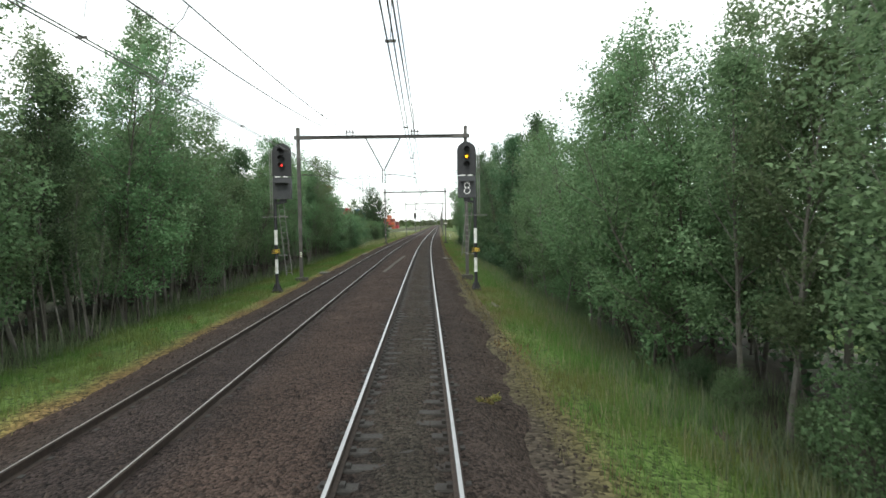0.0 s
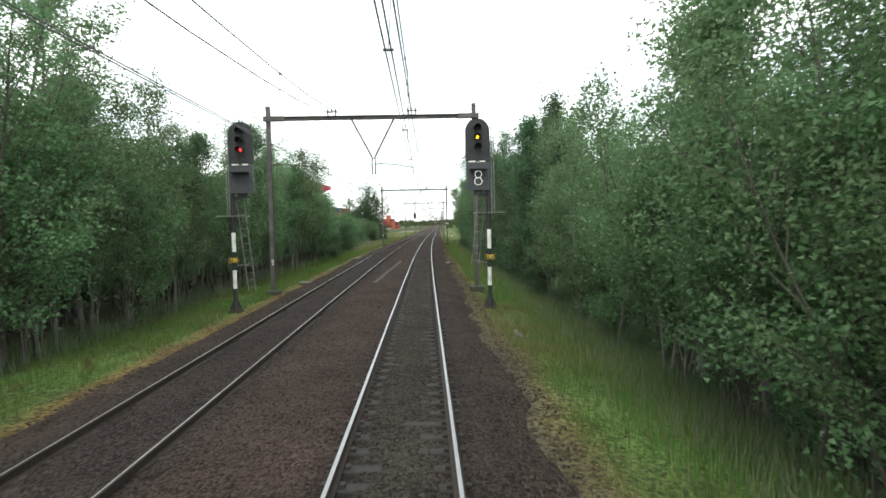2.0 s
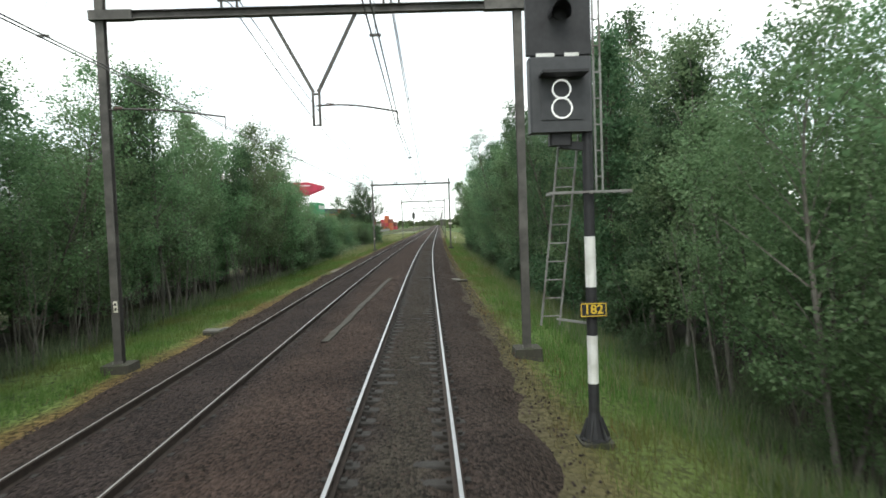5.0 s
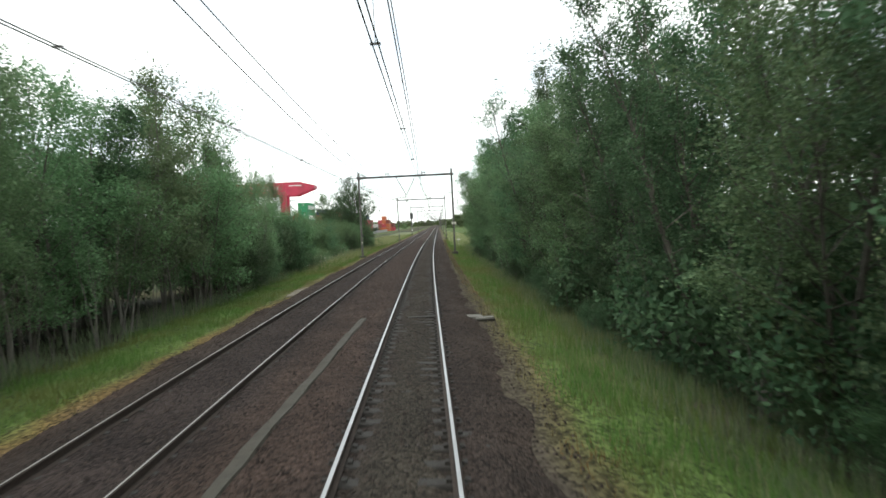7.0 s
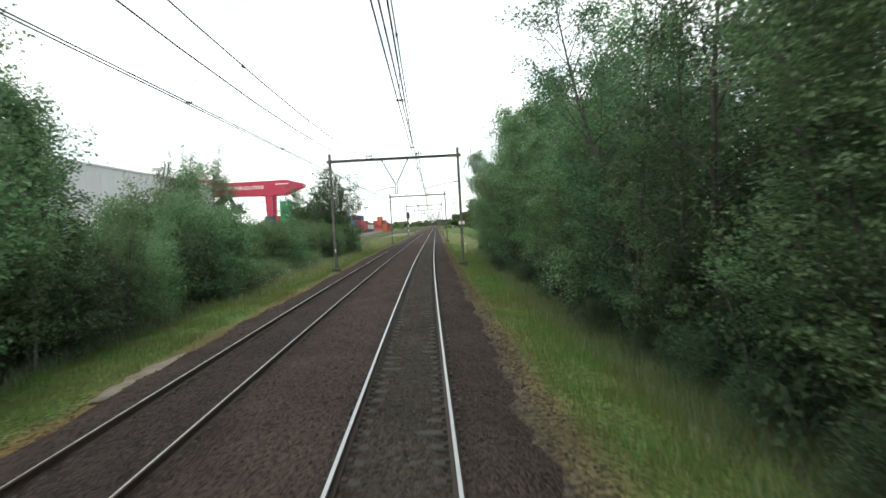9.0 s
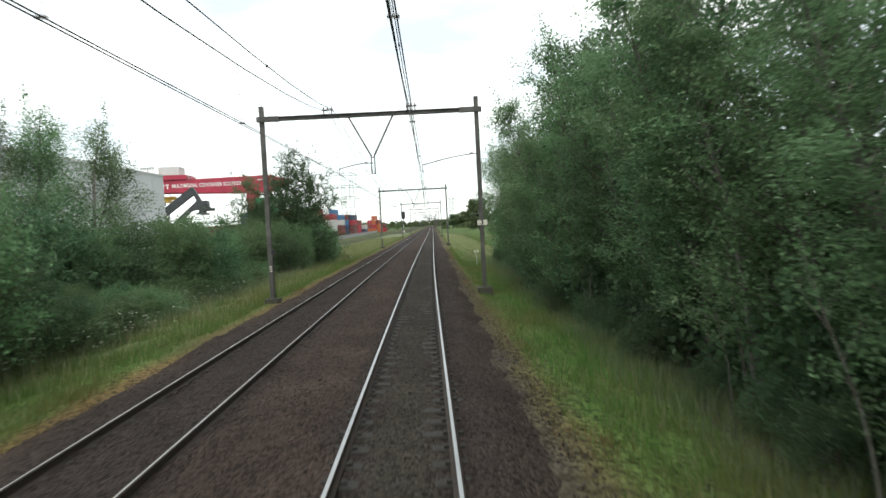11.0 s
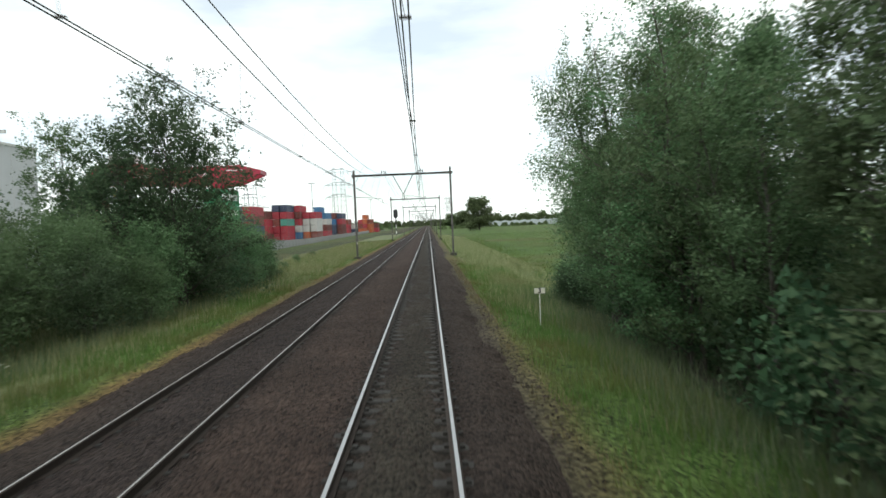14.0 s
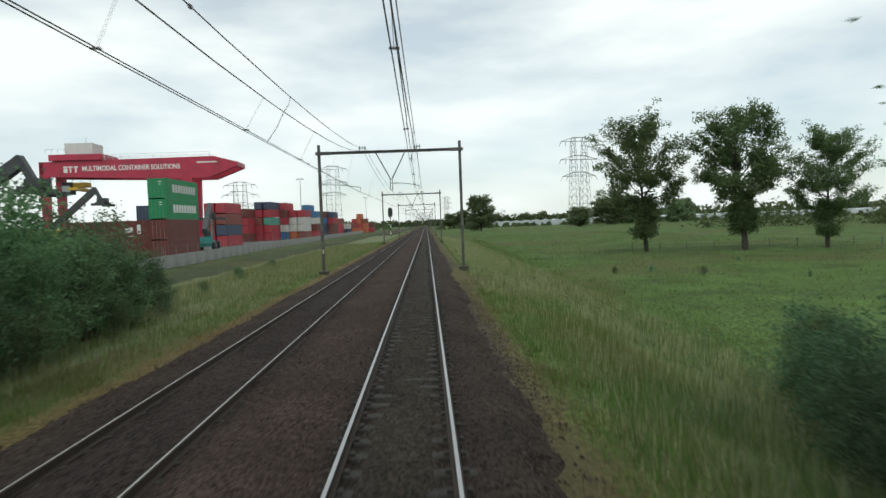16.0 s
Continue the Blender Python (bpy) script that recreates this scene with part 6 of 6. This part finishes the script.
ARMS = ((30, 10.5), (40, 11.5), (51, 11))
pylon(pose(104.3, 515, -1.6, 0, 0, 8), 53, 13, ARMS, "tall twin-legged lattice pylon in the fields")
pylon(pose(-61, 651, -1.5, 0, 0, 8), 54, 13, ARMS, "tall twin-legged lattice pylon beyond the yard")
pylon(pose(-122, 600, -1.5, 0, 0, 8), 39, 12, ((22, 13), (30, 12), (37, 11)), "lattice pylon behind the container stacks")
pylon(pose(58, 1150, -1.5, 0, 0, 8), 46, 8, ((28, 9), (36, 8), (44, 7)), "far lattice pylon on the horizon")
pylon(pose(330, 900, -1.5, 0, 0, 8), 53, 13, ARMS, "far lattice pylon on the horizon")

# ---- greenhouses and distant woods ----
for x, y, w in ((128, 640, 140), (292, 630, 176), (520, 615, 268)):
    gh = thing("greenhouse", "long pale greenhouse beyond the meadow", "greenhouse", "greenhouses beyond the meadow", m=pose(x, y, -1.6, 0, 0, -8))
    part("glass_wall", Shape().box((0, 0, 1.8), (w, 30, 3.6)), M_GLASS, gh)
    for k in range(int(w / 8)):
        part("gable_roof", Shape().slab([(-w / 2 + 8 * k, 3.6), (-w / 2 + 8 * k + 8, 3.6), (-w / 2 + 8 * k + 4, 4.6)], 1, -15, 15), M_GLASS, gh)


def woods(name, rows, label, seed, leaf=1.6, material=None):
    """Far trees that nobody could count: loose clumps of foliage along a line of (x, y, height)."""
    r = np.random.default_rng(seed)
    pts = []
    for (x0, y0, h0), (x1, y1, h1) in zip(rows, rows[1:]):
        n = int(math.hypot(x1 - x0, y1 - y0) / 3) + 1
        for k in range(n):
            q = (k + r.uniform(0, 1)) / n
            h = (h0 + (h1 - h0) * q) * r.uniform(0.55, 1.15)
            c = np.array([x0 + (x1 - x0) * q + r.normal(0, 4), y0 + (y1 - y0) * q + r.normal(0, 6), -1.5])
            m = 80
            d = r.normal(0, 1, (m, 3))
            d /= np.linalg.norm(d, axis=1, keepdims=True)
            pts.append(c + np.array([0, 0, h * 0.5]) + d * np.array([h * 0.42, h * 0.42, h * 0.5]) * r.uniform(0.6, 1, (m, 1)))
            pts.append(c + np.stack([r.normal(0, h * 0.4, 40), r.normal(0, 3, 40), h * r.uniform(0.02, 0.4, 40)], -1))
    me = leaf_cloud(np.concatenate(pts), leaf, r, name=name, material=material or M_OAK)
    tagged(new(name, me), label, "woods", "", "stuff")


woods("distant_woods", [(900, 700, 15), (520, 760, 14), (300, 900, 15), (140, 1000, 14), (60, 1050, 12), (20, 1100, 9), (-60, 1050, 10), (-160, 900, 12), (-420, 800, 14), (-700, 600, 15)], "dark line of distant woods on the horizon", 1, 3.2)
woods("field_hedge", [(20, 560, 2.6), (90, 600, 2.6), (200, 560, 2.8), (330, 480, 2.8), (480, 380, 3)], "low hedge beyond the meadow", 2, 1.6)
woods("copse", [(92, 330, 7), (120, 318, 8), (160, 300, 9), (230, 280, 8)], "dark copse at the edge of the meadow", 3, 0.9)
woods("yard_hedge", [(-24, 660, 7), (-40, 640, 8), (-90, 560, 9), (-160, 520, 9)], "trees behind the container yard", 4, 1.4)

# a stock fence under the oaks, and tussocks in the meadow
stock = thing("stock_fence", "low wooden stock fence with wires under the oaks", "fence")
stake = Shape().tube([(0, 0, -0.1), (0, 0, 1.15)], 0.05, 6, 0.04).mesh("fence_post", M_BARK)
for k in range(22):
    ob = part("fence_post", stake, None, stock)
    ob.matrix_basis = on_line(214 - 0.35 * k, 27 + 3.4 * k, -1.65)
for z in (0.5, 0.95):
    part("fence_wire", Shape().tube([at(214 - 0.35 * k, 27 + 3.4 * k, -1.65 + z) for k in range(22)], 0.012, 4), M_GALV, stock)
for s, u, k in ((184, 15.7, 0.26), (184, 18.7, 0.24), (179.5, 21, 0.3), (192, 30, 0.22), (176, 27, 0.2)):
    shrubs.plant(2, s, u, k, rng, 1.1)


def bare_patch(s0, s1, u, w, material, label):
    """A worn sandy spot in the verge."""
    ss, us = np.linspace(s0, s1, 15), np.linspace(-1, 1, 7)
    sh = Shape()
    for i, s in enumerate(ss):
        q = math.sin(math.pi * i / 14) ** 0.6 * (1 + 0.25 * math.sin(i * 2.1))
        for v in us:
            uu = u + v * w * q
            z = max(float(ground_z(s, uu)), float(bed_z(s, uu)) if -6.75 < uu < 2.75 else -9) + 0.045 - 0.05 * abs(v) ** 3
            sh.v.append(tuple(at(s, uu, z)))
    sh.f = [(i * 7 + j, i * 7 + j + 1, i * 7 + j + 8, i * 7 + j + 7) for i in range(14) for j in range(6)]
    sh.mi = [0] * len(sh.f)
    solid("bare_patch", sh, material, label, "ground", "structure")


M_EARTH = pbr("trodden_earth", (0.06, 0.056, 0.034), (0.105, 0.092, 0.06), scale=4, bump=0.5, fine=30, stain=(0.055, 0.065, 0.03), stain_scale=1.5)
M_SANDY = pbr("pale_sand", (0.125, 0.108, 0.082), (0.21, 0.182, 0.14), scale=3, bump=0.4, fine=30, stain=(0.055, 0.055, 0.03), stain_scale=1.2)
bare_patch(74.0, 79.4, -6.85, 0.45, M_SANDY, "worn pale sandy patch at the edge of the ballast")
bare_patch(29.3, 30.8, 3.3, 0.18, M_EARTH, "worn bare earth patch in the verge")

jb = thing("junction_box", "small dark junction box on the portal mast", "junction box", m=on_line(111.6, U_L + 0.38, 1.95))
part("case", Shape().box((0, -0.05, 0), (0.16, 0.16, 0.24), edge=0.02), M_BLACK, jb)
part("cable", Shape().tube([(0, -0.05, -0.12), (0, -0.05, -2.3)], 0.014, 5), M_BLACK, jb)

# ---- pieces of the tracks: sleepers and loose stones ----
def sleeper_mesh():
    sh = Shape()
    outline = [(-0.13, -0.2), (0.13, -0.2), (0.115, -0.02), (0.095, 0.0), (-0.095, 0.0), (-0.115, -0.02)]
    sh.slab([(a, b) for a, b in outline], 0, -1.26, 1.26)
    for x in (-GAUGE, GAUGE):
        for k in (-0.115, 0.115):
            sh.box((x + k, 0, 0.022), (0.07, 0.11, 0.044))
    return sh.mesh("sleeper", M_SLEEPER)


piece = sleeper_mesh()
for second, track in zip((False, True), tracks):
    rs = np.random.default_rng(11 if second else 10)
    for i in range(268):
        s = 1.5 + 0.6 * i + rs.normal(0, 0.012)
        ob = part("sleeper", piece, None, track)
        if second:
            lean, mid = side_cant(s)
            ob.matrix_basis = on_line(s, -float(side_at(s)), float(mid) - 0.18) @ pose(0, 0, 0, 0, math.degrees(float(lean)), rs.normal(0, 0.5))
        else:
            ob.matrix_basis = on_line(s, 0, -0.178) @ pose(0, 0, 0, 0, math.degrees(float(cant(s))), rs.normal(0, 0.5))
    far = Shape()
    for i in range(130):
        s = 162.5 + 0.6 * i
        for sd in (-1, 1):
            far.box(at(s, (-3.85 if second else 0) + sd * 0.72, -0.23), (0.9, 0.22, 0.1), m=on_line(s, 0))
    tagged(part("sleeper", far, M_SLEEPER, track), kind="stuff")

rs = np.random.default_rng(77)
n = 50000
ss, us = rs.uniform(3, 158, n), rs.uniform(-6.6, 2.7, n)
keep = np.abs(np.abs(us) - GAUGE) > 0.1
keep &= np.abs(np.abs(us + side_at(ss)) - GAUGE) > 0.1
ss, us = ss[keep], us[keep]
n = len(ss)
X, Y = plan(ss, us)
Z = np.maximum(bed_z(ss, us), ground_z(ss, us))
octa = np.array([(1, 0, -0.3), (0, 1, -0.3), (-1, 0, -0.3), (0, -1, -0.3), (0.3, 0.2, 0.75), (-0.3, -0.2, 0.7)], float)
faces = np.array([(0, 1, 4), (1, 2, 5), (1, 5, 4), (2, 3, 5), (3, 0, 4), (3, 4, 5)])
size = rs.uniform(0.014, 0.036, (n, 1, 1))
v = octa[None] * size * rs.uniform(0.6, 1.35, (n, 6, 1))
a = rs.uniform(0, 6.28, n)
ca, sa = np.cos(a)[:, None], np.sin(a)[:, None]
v = np.stack([v[..., 0] * ca - v[..., 1] * sa, v[..., 0] * sa + v[..., 1] * ca, v[..., 2]], -1)
v += np.stack([X, Y, Z + 0.008], -1)[:, None]
f = (faces[None] + 6 * np.arange(n)[:, None, None]).reshape(-1, 3)
me = bpy.data.meshes.new("loose_stones")
me.vertices.add(6 * n)
me.vertices.foreach_set("co", v.reshape(-1).astype(np.float32))
me.loops.add(3 * len(f))
me.loops.foreach_set("vertex_index", f.reshape(-1).astype(np.int32))
me.polygons.add(len(f))
me.polygons.foreach_set("loop_start", np.arange(0, 3 * len(f), 3, dtype=np.int32))
me.polygons.foreach_set("loop_total", np.full(len(f), 3, dtype=np.int32))
me.update(calc_edges=True)
me.materials.append(M_STONE)
tagged(new("loose_stones", me), "loose angular ballast stones between the rails", "ballast", "", "stuff")
